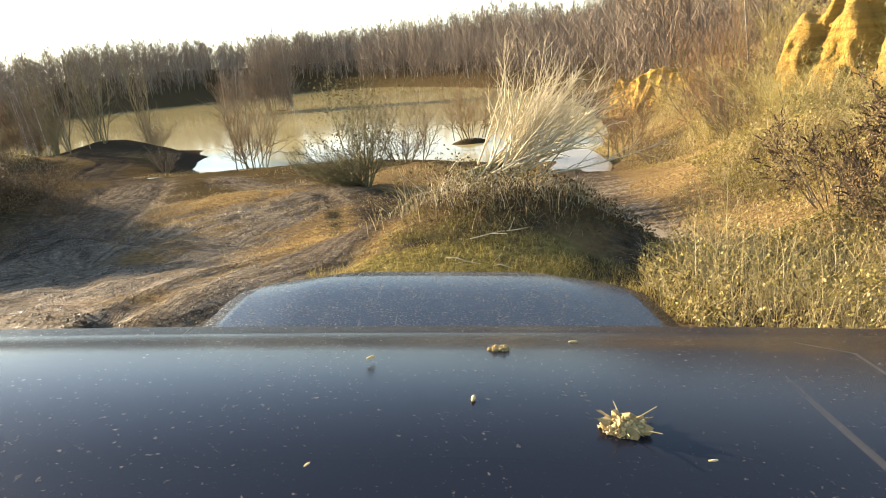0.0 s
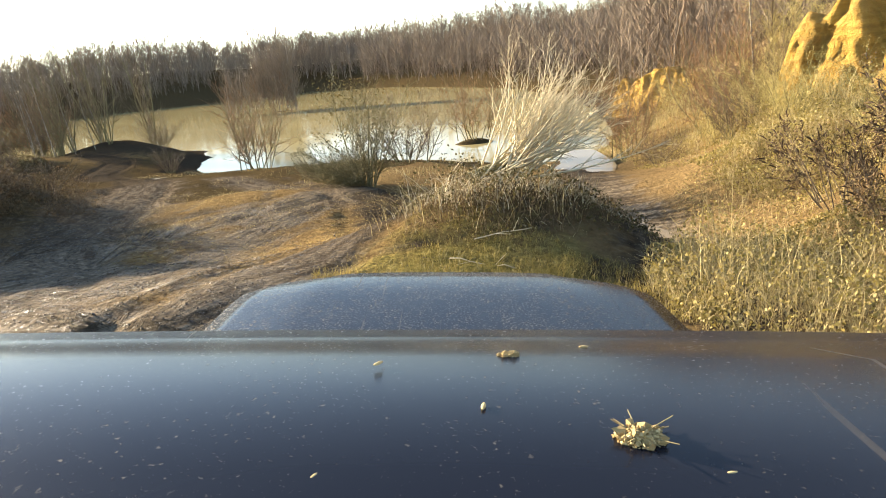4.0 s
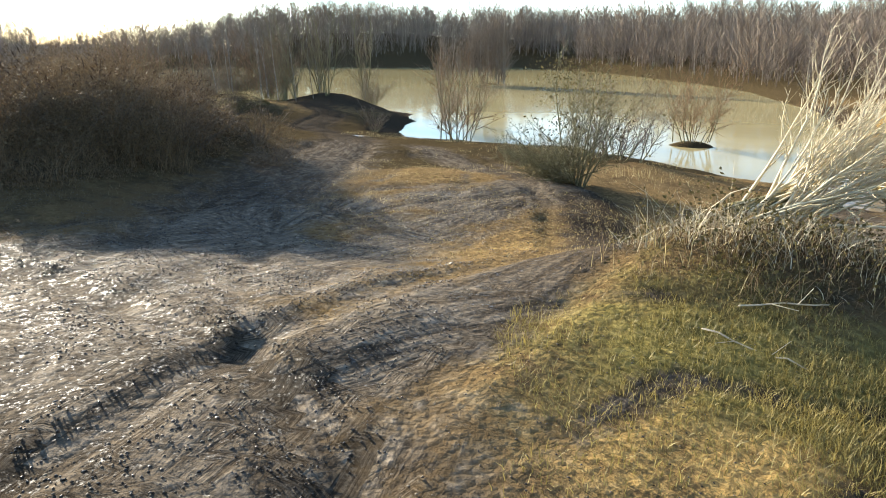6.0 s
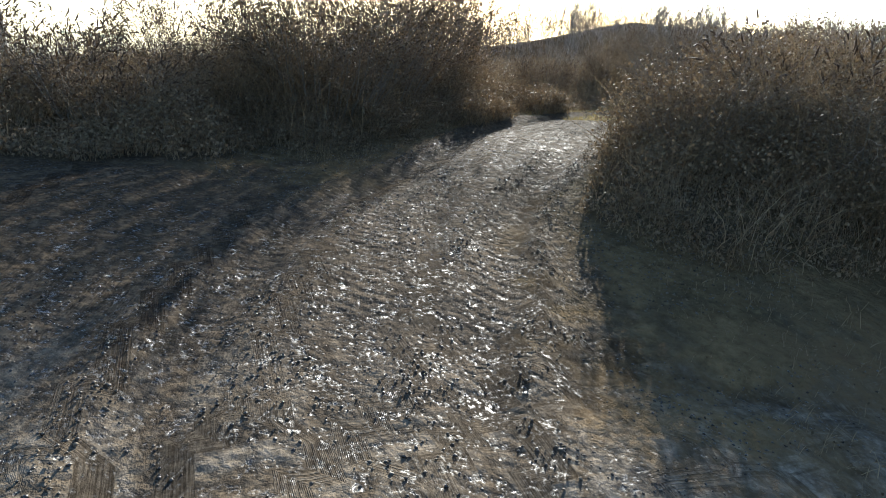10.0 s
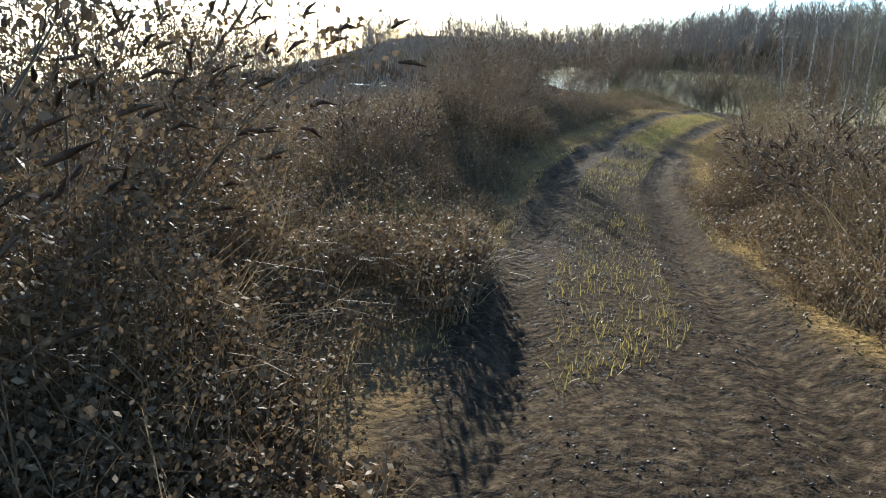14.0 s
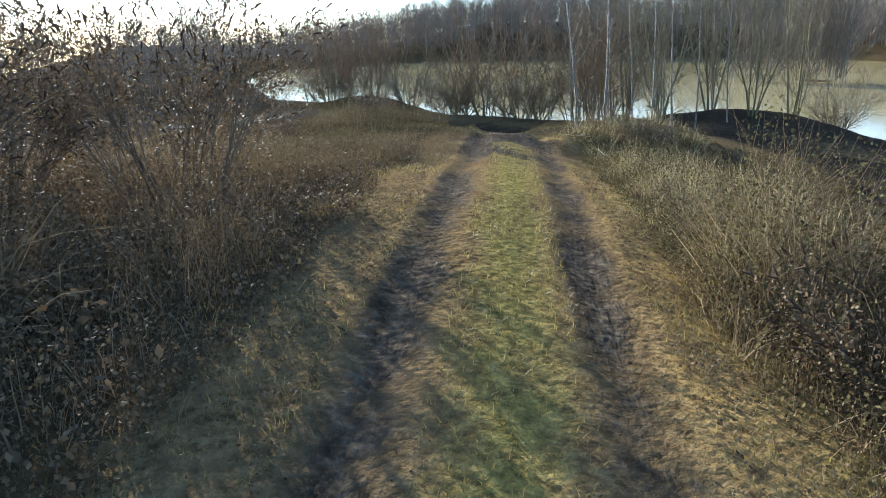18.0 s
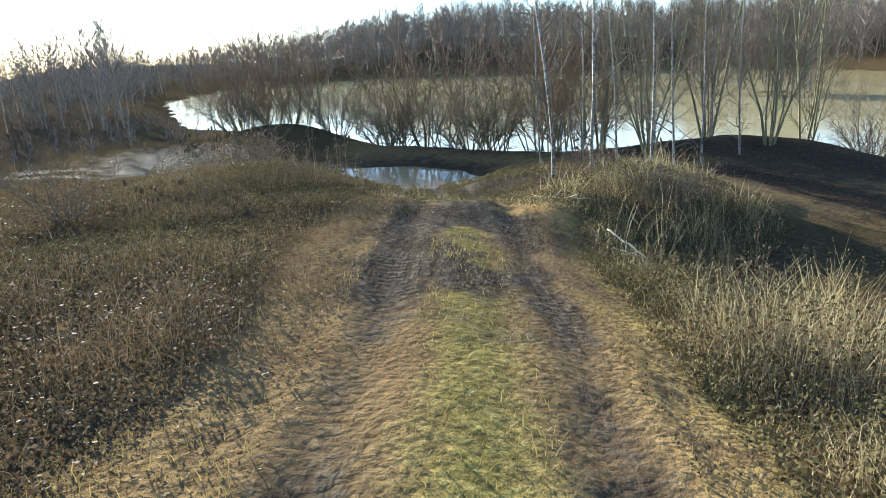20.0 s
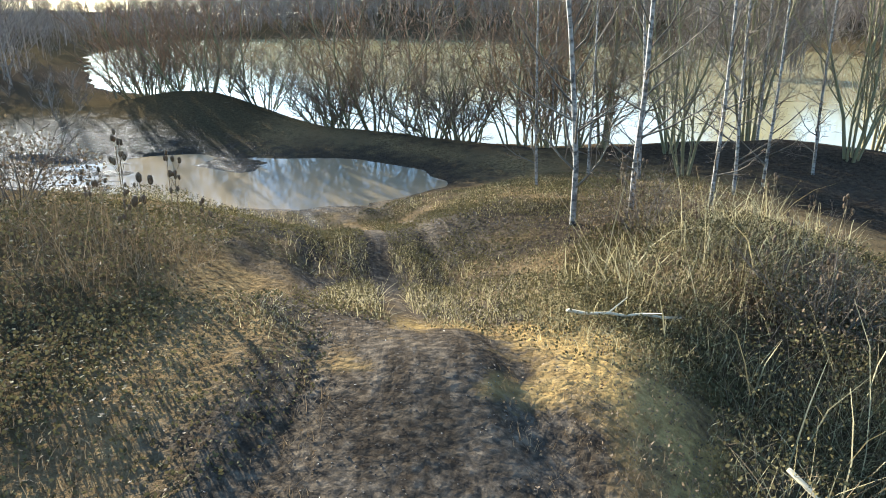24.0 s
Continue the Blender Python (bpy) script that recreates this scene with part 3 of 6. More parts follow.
def plant(name, rng, stems, plan, parts, mats, label, category, group=""):
    """A tree or shrub with its base at the origin. stems: rows of place, direction, length, radius."""
    out = [[] for _ in plan]
    for p, d, ln, r in stems:
        # stems follow one another in the first list
        grow(rng, out, np.array(p, float), unit(np.array(d, float)), ln, r, 0, plan)
    top = tagged(new(name), label, category, group)
    for k, (segs, pname, m, sides) in enumerate(zip(out, parts, mats, (6, 4, 3, 3))):
        if k == 0 and 1 < len(stems) <= 70:          # each stem is a part
            run = plan[0][0]
            for i in range(len(stems)):
                soup(pname.rstrip("s"), *rod(segs[i * run:(i + 1) * run], sides), m, True).parent = top
        elif segs:
            ob = soup(pname, *(rod(segs, sides) if k == 0 else ribbons(segs) if k > 1 else prisms(segs, sides)), m, sides > 3)
            ob.parent = top
            if k:
                tagged(ob, kind="stuff")
    return top


def stand(ob, x, y, turn=0.0, size=1.0, sink=0.05, tilt=0.0):
    return pose(x, y, put_on(x, y, sink), tilt, 0, turn) @ Matrix.Scale(size, 4)


def scatter(rng, n, cx, cy, rx, ry, turn=0.0, keep=1.35, tall=False):
    """n places in an oval, but none on the tracks or in water; tall: also how well the growth there thrives."""
    a, r = rng.rand(n) * 2 * np.pi, np.sqrt(rng.rand(n))
    u, v = rx * r * np.cos(a), ry * r * np.sin(a)
    c, s = math.cos(radians(turn)), math.sin(radians(turn))
    x, y = cx + u * c - v * s, cy + u * s + v * c
    ok = lake_side(x, y) > 0.2
    for pts in (TRACK, SPUR, SIDE):
        ok &= line_dist(x, y, pts)[0] > keep
    clump = fbm(x, y, 0.9, 2, 5)
    ok &= clump > rng.uniform(-0.55, 0.25, n)
    if tall:
        grown = (0.25 + 0.75 * smooth(0, 0.4, 1 - r)) * np.clip(0.62 + 1.35 * fbm(x, y, 2.0, 3, 1), 0.15, 1.5)
        return x[ok], y[ok], grown[ok]
    return x[ok], y[ok]


def blades(rng, x, y, low, high, width, lean=0.35, curl=0.5, grown=1.0):
    """Grass blades and dry stems, two steps each."""
    n = len(x)
    z = ground_z(x, y) - 0.03
    h = rng.uniform(low, high, n) * (0.7 + 0.6 * (fbm(x, y, 1.4, 2, 6) + 0.5)) * grown
    a = rng.rand(n) * 2 * np.pi
    t = np.abs(rng.normal(0, lean, n))
    d = np.stack([np.cos(a) * np.sin(t), np.sin(a) * np.sin(t), np.cos(t)], 1)
    d2 = d + np.stack([np.cos(a), np.sin(a), -0.4 * np.ones(n)], 1) * (curl * rng.rand(n))[:, None]
    d2 /= np.linalg.norm(d2, axis=1)[:, None]
    b = rng.rand(n) * 2 * np.pi
    w = np.stack([np.cos(b), np.sin(b), np.zeros(n)], 1) * (width * rng.uniform(0.6, 1.4, n) / 2)[:, None]
    p0 = np.stack([x, y, z], 1)
    p1 = p0 + d * (h * 0.6)[:, None]
    p2 = p1 + d2 * (h * 0.45)[:, None]
    v = np.stack([p0 - w, p0 + w, p1 + w * 0.8, p1 - w * 0.8, p2 + w * 0.2, p2 - w * 0.2], 1).reshape(-1, 3)
    base = np.arange(n)[:, None] * 6
    f = np.concatenate([base + [0, 1, 2, 3], base + [3, 2, 4, 5]])
    return v, f


def leaves(rng, x, y, z, size):
    """Small bent leaves turned every way: two faces each, folded on the midrib."""
    n = len(x)
    d = rng.normal(0, 1, (n, 3)) + [0, 0, -0.15]
    d /= np.linalg.norm(d, axis=1)[:, None]
    u = np.cross(d, rng.normal(0, 1, (n, 3)))
    u /= np.linalg.norm(u, axis=1)[:, None]
    w = np.cross(d, u)
    s = (size * rng.uniform(0.5, 1.5, n))[:, None]
    p = np.stack([x, y, z], 1)
    tip, mid = p + d * s * 1.5, p + d * s * 0.7 - w * s * 0.12
    v = np.stack([p, mid + u * s * 0.5 + w * s * 0.2, tip, mid - u * s * 0.5 + w * s * 0.2], 1).reshape(-1, 3)
    return v, np.arange(n)[:, None] * 4 + [0, 1, 2, 3]


def canes(rng, x, y, low, high, width, droop=1.0, steps=4, grown=1.0):
    """Arching bramble canes and bent dead stems: flat ribbons crossed at random."""
    n = len(x)
    a = rng.rand(n) * 2 * np.pi
    h = rng.uniform(low, high, n) * grown
    t = np.abs(rng.normal(0.25, 0.3, n))
    flat = np.stack([np.cos(a), np.sin(a), np.zeros(n)], 1)
    d = flat * np.sin(t)[:, None] + np.array([0, 0, 1.0]) * np.cos(t)[:, None]
    p = np.stack([x, y, ground_z(x, y) - 0.03], 1)
    b = rng.rand(n) * 2 * np.pi
    w0 = np.stack([np.cos(b), np.sin(b), rng.normal(0, 0.3, n)], 1) * (width * rng.uniform(0.6, 1.4, n) / 2)[:, None]
    rows = []
    for i in range(steps + 1):
        k = 1 - 0.75 * i / steps
        rows += [p - w0 * k, p + w0 * k]
        p = p + d * (h / steps)[:, None]
        d = d + (flat * 0.35 - np.array([0, 0, 0.30])) * (droop * rng.uniform(0.3, 1.2, n))[:, None] + rng.normal(0, 0.10, (n, 3))
        d /= np.linalg.norm(d, axis=1)[:, None]
    v = np.stack(rows, 1).reshape(-1, 3)
    k = 2 * (steps + 1)
    f = np.concatenate([np.arange(n)[:, None] * k + [2 * i, 2 * i + 1, 2 * i + 3, 2 * i + 2] for i in range(steps)])
    return v, f


STRAW = stalk_mat("dry straw", (0.16, 0.12, 0.05), (0.47, 0.385, 0.19), 0.7, 0.2, 0.25, 0.3)
BROWN = stalk_mat("dead brown stems", (0.05, 0.034, 0.018), (0.23, 0.16, 0.08), 0.8, 0.2, 0.2, 0.2)
OLIVE = stalk_mat("bramble leaves", (0.034, 0.029, 0.012), (0.125, 0.10, 0.04), 0.8, 0.25, 0.05, 0.2)
RUST = stalk_mat("withered leaves", (0.042, 0.029, 0.016), (0.17, 0.115, 0.06), 0.72, 0.25, 0.09, 0.18)
GREEN = stalk_mat("short grass", (0.085, 0.068, 0.016), (0.30, 0.235, 0.07), 0.6, 0.3, 0.3, 0.3)
BARK = stalk_mat("grey-brown bark", (0.05, 0.04, 0.028), (0.15, 0.12, 0.08), 0.85, 0.08)
OLIVE_BARK = stalk_mat("olive willow bark", (0.07, 0.06, 0.028), (0.20, 0.17, 0.08), 0.8, 0.08)
PALE = stalk_mat("bleached willow rods", (0.27, 0.22, 0.13), (0.58, 0.50, 0.33), 0.6, 0.3)
TWIG = stalk_mat("fine brown twigs", (0.06, 0.042, 0.026), (0.17, 0.12, 0.075), 0.8, 0.3)
RED_TWIG = stalk_mat("fine russet twigs", (0.09, 0.05, 0.024), (0.24, 0.14, 0.07), 0.8, 0.3)
OLIVE_TWIG = stalk_mat("olive-yellow twigs", (0.19, 0.155, 0.05), (0.46, 0.38, 0.15), 0.8, 0.4)
PLUME = stalk_mat("dark seed heads", (0.03, 0.018, 0.010), (0.11, 0.07, 0.035), 0.8, 0.1, 0.2, 0.15)
FAR_BARK = stalk_mat("far bare wood", (0.10, 0.074, 0.054), (0.25, 0.195, 0.142), 0.9, 3.0)
FAR_PALE = stalk_mat("far birch stems", (0.20, 0.16, 0.12), (0.42, 0.36, 0.28), 0.8, 2.0)


def birch_bark():
    m, n, l, b = mat("white birch bark", 0.6, 0.3)
    co = n.new("ShaderNodeTexCoord").outputs["Object"]
    mp = n.new("ShaderNodeMapping")
    mp.inputs["Scale"].default_value = (9, 9, 15)
    l.new(co, mp.inputs[0])
    t = noise_node(n, l, 1.0, 4, 0.6, mp.outputs[0])
    t2 = noise_node(n, l, 0.22, 4, 0.7, co)
    col = ramp(n, l, t.outputs["Fac"], [(0.40, (0.035, 0.028, 0.02)), (0.50, (0.20, 0.17, 0.13)), (0.78, (0.42, 0.38, 0.31))]).outputs[0]
    l.new(mix(n, l, ramp(n, l, t2.outputs["Fac"], [(0.45, (0, 0, 0)), (0.7, (0.7, 0.7, 0.7))]).outputs[0], col, (0.12, 0.10, 0.075)), b.inputs["Base Color"])
    bump(n, l, b, t.outputs["Fac"], 0.4, 0.01)
    return m


BIRCH = birch_bark()
W1 = ["trunk", "limb_crown", "twig_crown", "shoot_crown"]

# ---- trees that stand apart ----
rng = np.random.RandomState(11)
BIRCH_PLAN = [(9, 0.035, 0.03, 40, 50, 0.20, 0.07), (4, 0.10, 0.03, 8, 42, 0.5, 0.15), (3, 0.14, -0.02, 4, 40, 0.6, 0.3), (2, 0.2, -0.05, 0, 0, 0, 0)]
birches = [plant("birch_tree", rng, [((0, 0, 0), (0.03 * k, 0.02, 1), 8.5, 0.046)], BIRCH_PLAN, W1, [BIRCH, BARK, TWIG, TWIG],
                 "slender leafless silver birch with white peeling trunk", "tree", "birches by the lake") for k in (-1, 0, 1)]
ALDER_PLAN = [(7, 0.06, 0.05, 16, 36, 0.32, 0.10), (4, 0.10, 0.06, 7, 36, 0.5, 0.15), (3, 0.15, 0.03, 4, 38, 0.55, 0.2), (2, 0.2, 0, 0, 0, 0, 0)]


def fan(rng, n, spread, length, r):
    rows = []
    for k in range(n):
        a = 2 * math.pi * (k + 0.5 * rng.rand()) / n
        t = spread * math.sqrt(rng.rand())
        rows.append(((0.12 * math.cos(a), 0.12 * math.sin(a), 0), (math.cos(a) * t, math.sin(a) * t, 1), length * rng.uniform(0.65, 1.05), r * rng.uniform(0.6, 1.1)))
    return rows


clumps = [plant("alder_tree", rng, fan(rng, 6, 0.2, 8.0, 0.038), ALDER_PLAN, W1, [OLIVE_BARK, OLIVE_BARK, TWIG, TWIG],
                "leafless many-stemmed alder with olive-grey bark", "tree", "alders by the lake") for _ in range(2)]
SHRUB_PLAN = [(6, 0.11, 0.03, 17, 40, 0.36, 0.1), (4, 0.14, 0.06, 10, 38, 0.5, 0.1), (3, 0.18, 0.04, 0, 0, 0, 0)]
shrubs = [plant("willow_bush", rng, [((6 * p[0] * rng.rand(), 4 * p[1] * rng.rand(), 0), d, ln * rng.uniform(0.6, 1.1), r) for p, d, ln, r in fan(rng, n, s, 2.9, 0.020)], SHRUB_PLAN, ["stems", "limb_crown", "twig_crown"], [OLIVE_BARK, m, m],
                lab, "bush", "bare bushes by the lake")
          for n, s, m, lab in ((18, 0.75, TWIG, "bare dark willow bush fanning up from one base"), (14, 0.6, RED_TWIG, "bare russet willow bush with fine upright twigs"),
                               (20, 1.0, TWIG, "broad leafless willow bush with dark twigs"), (20, 0.85, OLIVE_TWIG, "bare olive-yellow bush on the sandy slope"))]


def place(proto, spots, first):
    """first: the prototype itself goes to the first of the spots."""
    for k, (x, y, turn, size) in enumerate(spots):
        m = stand(proto, x, y, turn, size)
        if x < -22 and y > 40:                      # the bank's trees lean away from the water
            m = Matrix.Translation(m.translation) @ Matrix.Rotation(radians(3), 4, (0.57, -0.82, 0)) @ Matrix.Translation(-m.translation) @ m
        if k == 0 and first:
            proto.matrix_basis = m
        else:
            copy_thing(proto, m)


place(birches[0], [(-30.15, 42.4, 20, 0.9), (-27.4, 52.6, 80, 0.9), (9.9, 21.5, 10, 0.9)], True)
place(birches[1], [(-29.5, 43.4, 140, 0.9), (-31.6, 46.2, 60, 0.8), (-26.4, 49.6, 10, 0.8), (-28.4, 45.4, 200, 0.85), (-28.0, 47.0, 280, 0.9), (-31.2, 49.8, 100, 0.85)], True)
place(birches[2], [(-29.9, 48.8, 250, 0.85), (-27.4, 48.6, 310, 0.9), (-33, 53.5, 33, 0.9)], True)
place(clumps[0], [(-24.3, 55.0, 0, 1.25), (-27.6, 53.2, 120, 1.05), (-31.5, 54.0, 10, 0.9)], True)
place(clumps[1], [(-29.5, 52.2, 40, 1.1), (-25.6, 50.4, 200, 0.95), (-33.5, 54.6, 300, 0.9), (-29.0, 49.6, 20, 0.8)], True)
place(shrubs[0], [(-1.6, 25.0, 0, 1.15), (-45.5, 56.3, 50, 1.45), (-42.2, 55.6, 130, 1.35), (-37.5, 54.6, 200, 1.5), (-50.5, 57.4, 80, 1.3)], True)
place(shrubs[1], [(1.75, 42.5, 0, 1.7), (-10.2, 34.8, 60, 1.1), (-39.8, 54.9, 10, 1.4), (-34.0, 54.9, 250, 1.35), (-53, 57.5, 20, 1.4), (-32.3, 53.8, 140, 1.2), (-48.4, 56.4, 200, 1.4), (6.5, 24.0, 30, 0.7), (8.2, 20, 100, 0.7), (9.4, 22.5, 220, 0.85)], True)
place(shrubs[2], [(-40.9, 54.4, 0, 1.2), (-36.2, 54.4, 160, 1.3), (-52, 56.5, 230, 1.3), (-22.6, 52.6, 120, 0.9), (-16.2, 38.0, 80, 0.55), (7.6, 17.2, 10, 0.65), (10.5, 19.5, 70, 0.8), (12, 24, 190, 0.95), (12.8, 30.5, 20, 0.95), (8.8, 30, 300, 0.7)], True)
place(shrubs[3], [(8.3, 16.4, 0, 0.8), (9.3, 18.3, 50, 0.95), (8.8, 13.8, 110, 0.7), (10.4, 17.0, 170, 1.0), (11.2, 20.6, 220, 1.1), (9.8, 21.0, 280, 0.9), (12.2, 23.2, 330, 1.2), (10.6, 25.2, 20, 1.0),
                  (13.6, 20.4, 80, 1.3), (14.5, 24.5, 140, 1.3), (13.2, 27.4, 200, 1.2), (9.6, 28.2, 260, 0.9), (11.4, 31.5, 310, 1.0), (15.2, 29.5, 30, 1.4), (7.7, 18.8, 90, 0.7), (14.2, 17.6, 150, 1.3), (16.2, 21.5, 210, 1.5), (15.6, 15.0, 15, 1.2), (7.4, 14.2, 60, 0.75), (8.6, 12.0, 250, 0.7), (9.2, 10.2, 10, 0.75), (7.2, 10.6, 120, 0.55)], True)

# ---- the green-brown willow bush by the crossing tracks ----
rng = np.random.RandomState(23)
near_bush = plant("willow_bush", rng, fan(rng, 12, 0.42, 2.9, 0.026) + [((0, 0, 0.02), (math.cos(a), math.sin(a), 0.45), 1.9, 0.016) for a in np.linspace(1.8, 4.5, 26)],
                  SHRUB_PLAN, ["stems", "limb_crown", "twig_crown"], [OLIVE_BARK, OLIVE_BARK, OLIVE_BARK], "olive willow bush that still bears withered leaves", "bush")
near_bush.matrix_basis = stand(near_bush, -2.0, 15.7)
n = 1500
lx, ly, lz = rng.normal(-0.1, 0.55, n), rng.normal(0, 0.55, n), rng.uniform(0.5, 2.7, n)
soup("foliage", *leaves(rng, lx, ly, lz, 0.032), OLIVE).parent = near_bush

# ---- the toppled willow on its heap ----
rng = np.random.RandomState(31)
rows = []
for k in range(68):
    a = rng.uniform(-0.9, 1.0)
    out_w = rng.rand() ** 0.7
    rows.append(((rng.normal(0, 0.2), rng.normal(0, 0.15), rng.uniform(0.0, 0.12)), (0.12 + 1.5 * out_w * math.cos(a), 0.9 * out_w * math.sin(a), rng.uniform(0.5, 1.0)), rng.uniform(1.3, 2.0), rng.uniform(0.011, 0.020)))
FALLEN_PLAN = [(7, 0.08, 0.02, 9, 28, 0.36, 0.25), (4, 0.12, 0.03, 4, 32, 0.5, 0.2), (3, 0.13, 0.02, 0, 0, 0, 0)]
fallen = plant("fallen_willow", rng, rows, FALLEN_PLAN, ["stems", "limb_crown", "twig_crown"], [PALE, PALE, PALE],
               "uprooted willow with a fan of bleached whitish rods", "tree")
fallen.matrix_basis = stand(fallen, 0.75, 9.4, 0, 1.0, -0.12)
trunk = []
p = np.array([-0.95, -0.45, 0.02])
for k in range(5):
    q = p + np.array([0.22, 0.11, 0.05])
    trunk.append([*p, *q, 0.10 - 0.008 * k, 0.10 - 0.008 * (k + 1)])
    p = q
soup("trunk", *rod(trunk[2:], 8), OLIVE_BARK, True).parent = fallen


# ---- far woods ----
def in_wood(x, y):
    """The wood thins and lowers towards the open plain in the west."""
    return np.interp(np.degrees(np.arctan2(-(x + 15), y - 12)), [33, 58], [1.0, 0.0])


def far_wood(name, rng, x, y, low, high, label, pale=0.2, fine=60, thick=1.0):
    """Many small bare trees: a stem and a head of fine rising branches each."""
    n = len(x)
    z = ground_z(x, y, False) - 0.2
    h = rng.uniform(low, high, n) * (0.75 + 0.8 * (fbm(x, y, 14, 2, 2) + 0.35))
    if high > 8:
        h = h * (0.4 + 0.6 * in_wood(x, y))
    lean = rng.normal(0, 0.05, (n, 2))
    foot = np.stack([x, y, z], 1)
    top = foot + np.concatenate([lean, np.ones((n, 1))], 1) * h[:, None]
    stems = np.concatenate([foot, top, 0.0075 * h[:, None], 0.0012 * h[:, None]], 1)
    white = rng.rand(n) < pale
    f = rng.uniform(0.03, 0.99, (n, fine)) ** 0.85
    a = rng.rand(n, fine) * 2 * np.pi
    ln = h[:, None] * rng.uniform(0.10, 0.34, (n, fine)) * (1.2 - 0.72 * f)
    o = foot[:, None] + (top - foot)[:, None] * f[..., None]
    tip = o + np.stack([np.cos(a) * 1.0, np.sin(a) * 1.0, rng.uniform(0.7, 1.9, (n, fine))], 2) * ln[..., None]
    w0 = np.broadcast_to((0.0026 * h[:, None] * thick)[..., None], (n, fine, 1))
    twigs = np.concatenate([o, tip, w0, w0 * 0.35], 2).reshape(-1, 8)
    mid = (o + tip) / 2
    tip2 = mid + (tip - o) * 0.35 + rng.normal(0, 0.3, (n, fine, 3)) * ln[..., None]
    more = np.concatenate([mid, tip2, w0 * 0.7, w0 * 0.3], 2).reshape(-1, 8)
    ob = soup(name, *ribbons(np.concatenate([twigs, more])), FAR_BARK)
    soup("stems", *prisms(stems[~white], 3), FAR_BARK).parent = ob
    if white.any():
        soup("birch_stems", *prisms(stems[white], 3), FAR_PALE).parent = ob
    for c in ob.children:
        tagged(c, kind="stuff")
    return tagged(ob, label, "woods", kind="stuff")


rng = np.random.RandomState(5)
x, y = rng.uniform(-260, 75, 16000), rng.uniform(60, 400, 16000)
s, w = lake_side(x, y), in_wood(x, y)
ok = (s > 3) & ((y > 88) | (x > 14)) & (rng.rand(16000) < w + 0.05) & (w > 0.02)
front, back = ok & (s < 38) & (rng.rand(16000) < 0.9), ok & (s >= 38) & (s < 150)
far_wood("woods", rng, x[front][:2100], y[front][:2100], 6.0, 10.5, "leafless brown wood of birch and alder across the lake", 0.2, 38, 1.5)
far_wood("woods", rng, x[back][:3400], y[back][:3400], 7, 11.5, "bare brown wood rising behind the lake", 0.1, 24, 2.5)
k = rng.choice(np.flatnonzero(ok & (s < 90)), 1500)
far_wood("undergrowth", rng, x[k] + rng.normal(0, 2, 1500), y[k] + rng.normal(0, 2, 1500), 1.2, 4.0, "bare undergrowth below the far trees", 0.0, 22, 2.6)
x, y = rng.uniform(11, 60, 600), rng.uniform(14, 110, 600)
ok = x - 0.13 * (y - 12) > 12.0
far_wood("woods", rng, x[ok], y[ok], 2.2, 5.0, "bare scrub wood on the slope above the sand face", 0.08, 60, 0.9)
a = np.concatenate([rng.uniform(radians(47), radians(74), 520), rng.uniform(radians(64), radians(130), 420)])
r = np.concatenate([rng.choice([135, 160, 190], 520) * rng.uniform(0.9, 1.1, 520), rng.choice([62, 74, 110], 420) * rng.uniform(0.9, 1.1, 420)])
near = np.arange(940) >= 520
for pick, low, high, thick, label in ((~near, 8.0, 18.0, 1.1, "far bare hedgerow trees along the skyline"), (near, 0.7, 2.6, 3.0, "low bare bushes along the skyline of the plain")):
    far_wood("hedge", rng, -16 - r[pick] * np.sin(a[pick]), 12 + r[pick] * np.cos(a[pick]), low, high, label, 0.0, 30, thick)
a, r = rng.uniform(radians(46), radians(78), 170), rng.uniform(68, 105, 170)
far_wood("hedge", rng, -16 - r * np.sin(a), 12 + r * np.cos(a), 5.0, 8.0, "scattered bare trees and tall scrub along the skyline", 0.0, 34, 1.3)
a, r = rng.uniform(radians(38), radians(160), 5200), 16 + 190 * rng.rand(5200) ** 1.5
x, y = -20 - r * np.sin(a), 14 + r * np.cos(a)
ok = (lake_side(x, y) > 2) & ((x + 21) * PLAIN[0] + (y - 18) * PLAIN[1] > 9) & (line_dist(x, y, TRACK)[0] > 4)
far_wood("low_scrub", rng, x[ok], y[ok], 0.5, 1.5, "low brown scrub spread over the wet plain", 0.0, 15, 3.6)
x, y = rng.uniform(-33, -21, 80), rng.uniform(99.5, 103, 80)
ok = np.hypot((x + 27) / 6, (y - 101) / 1.8) < 1
far_wood("woods", rng, x[ok], y[ok], 5.5, 9.0, "thin birches on the small dark island", 0.5)


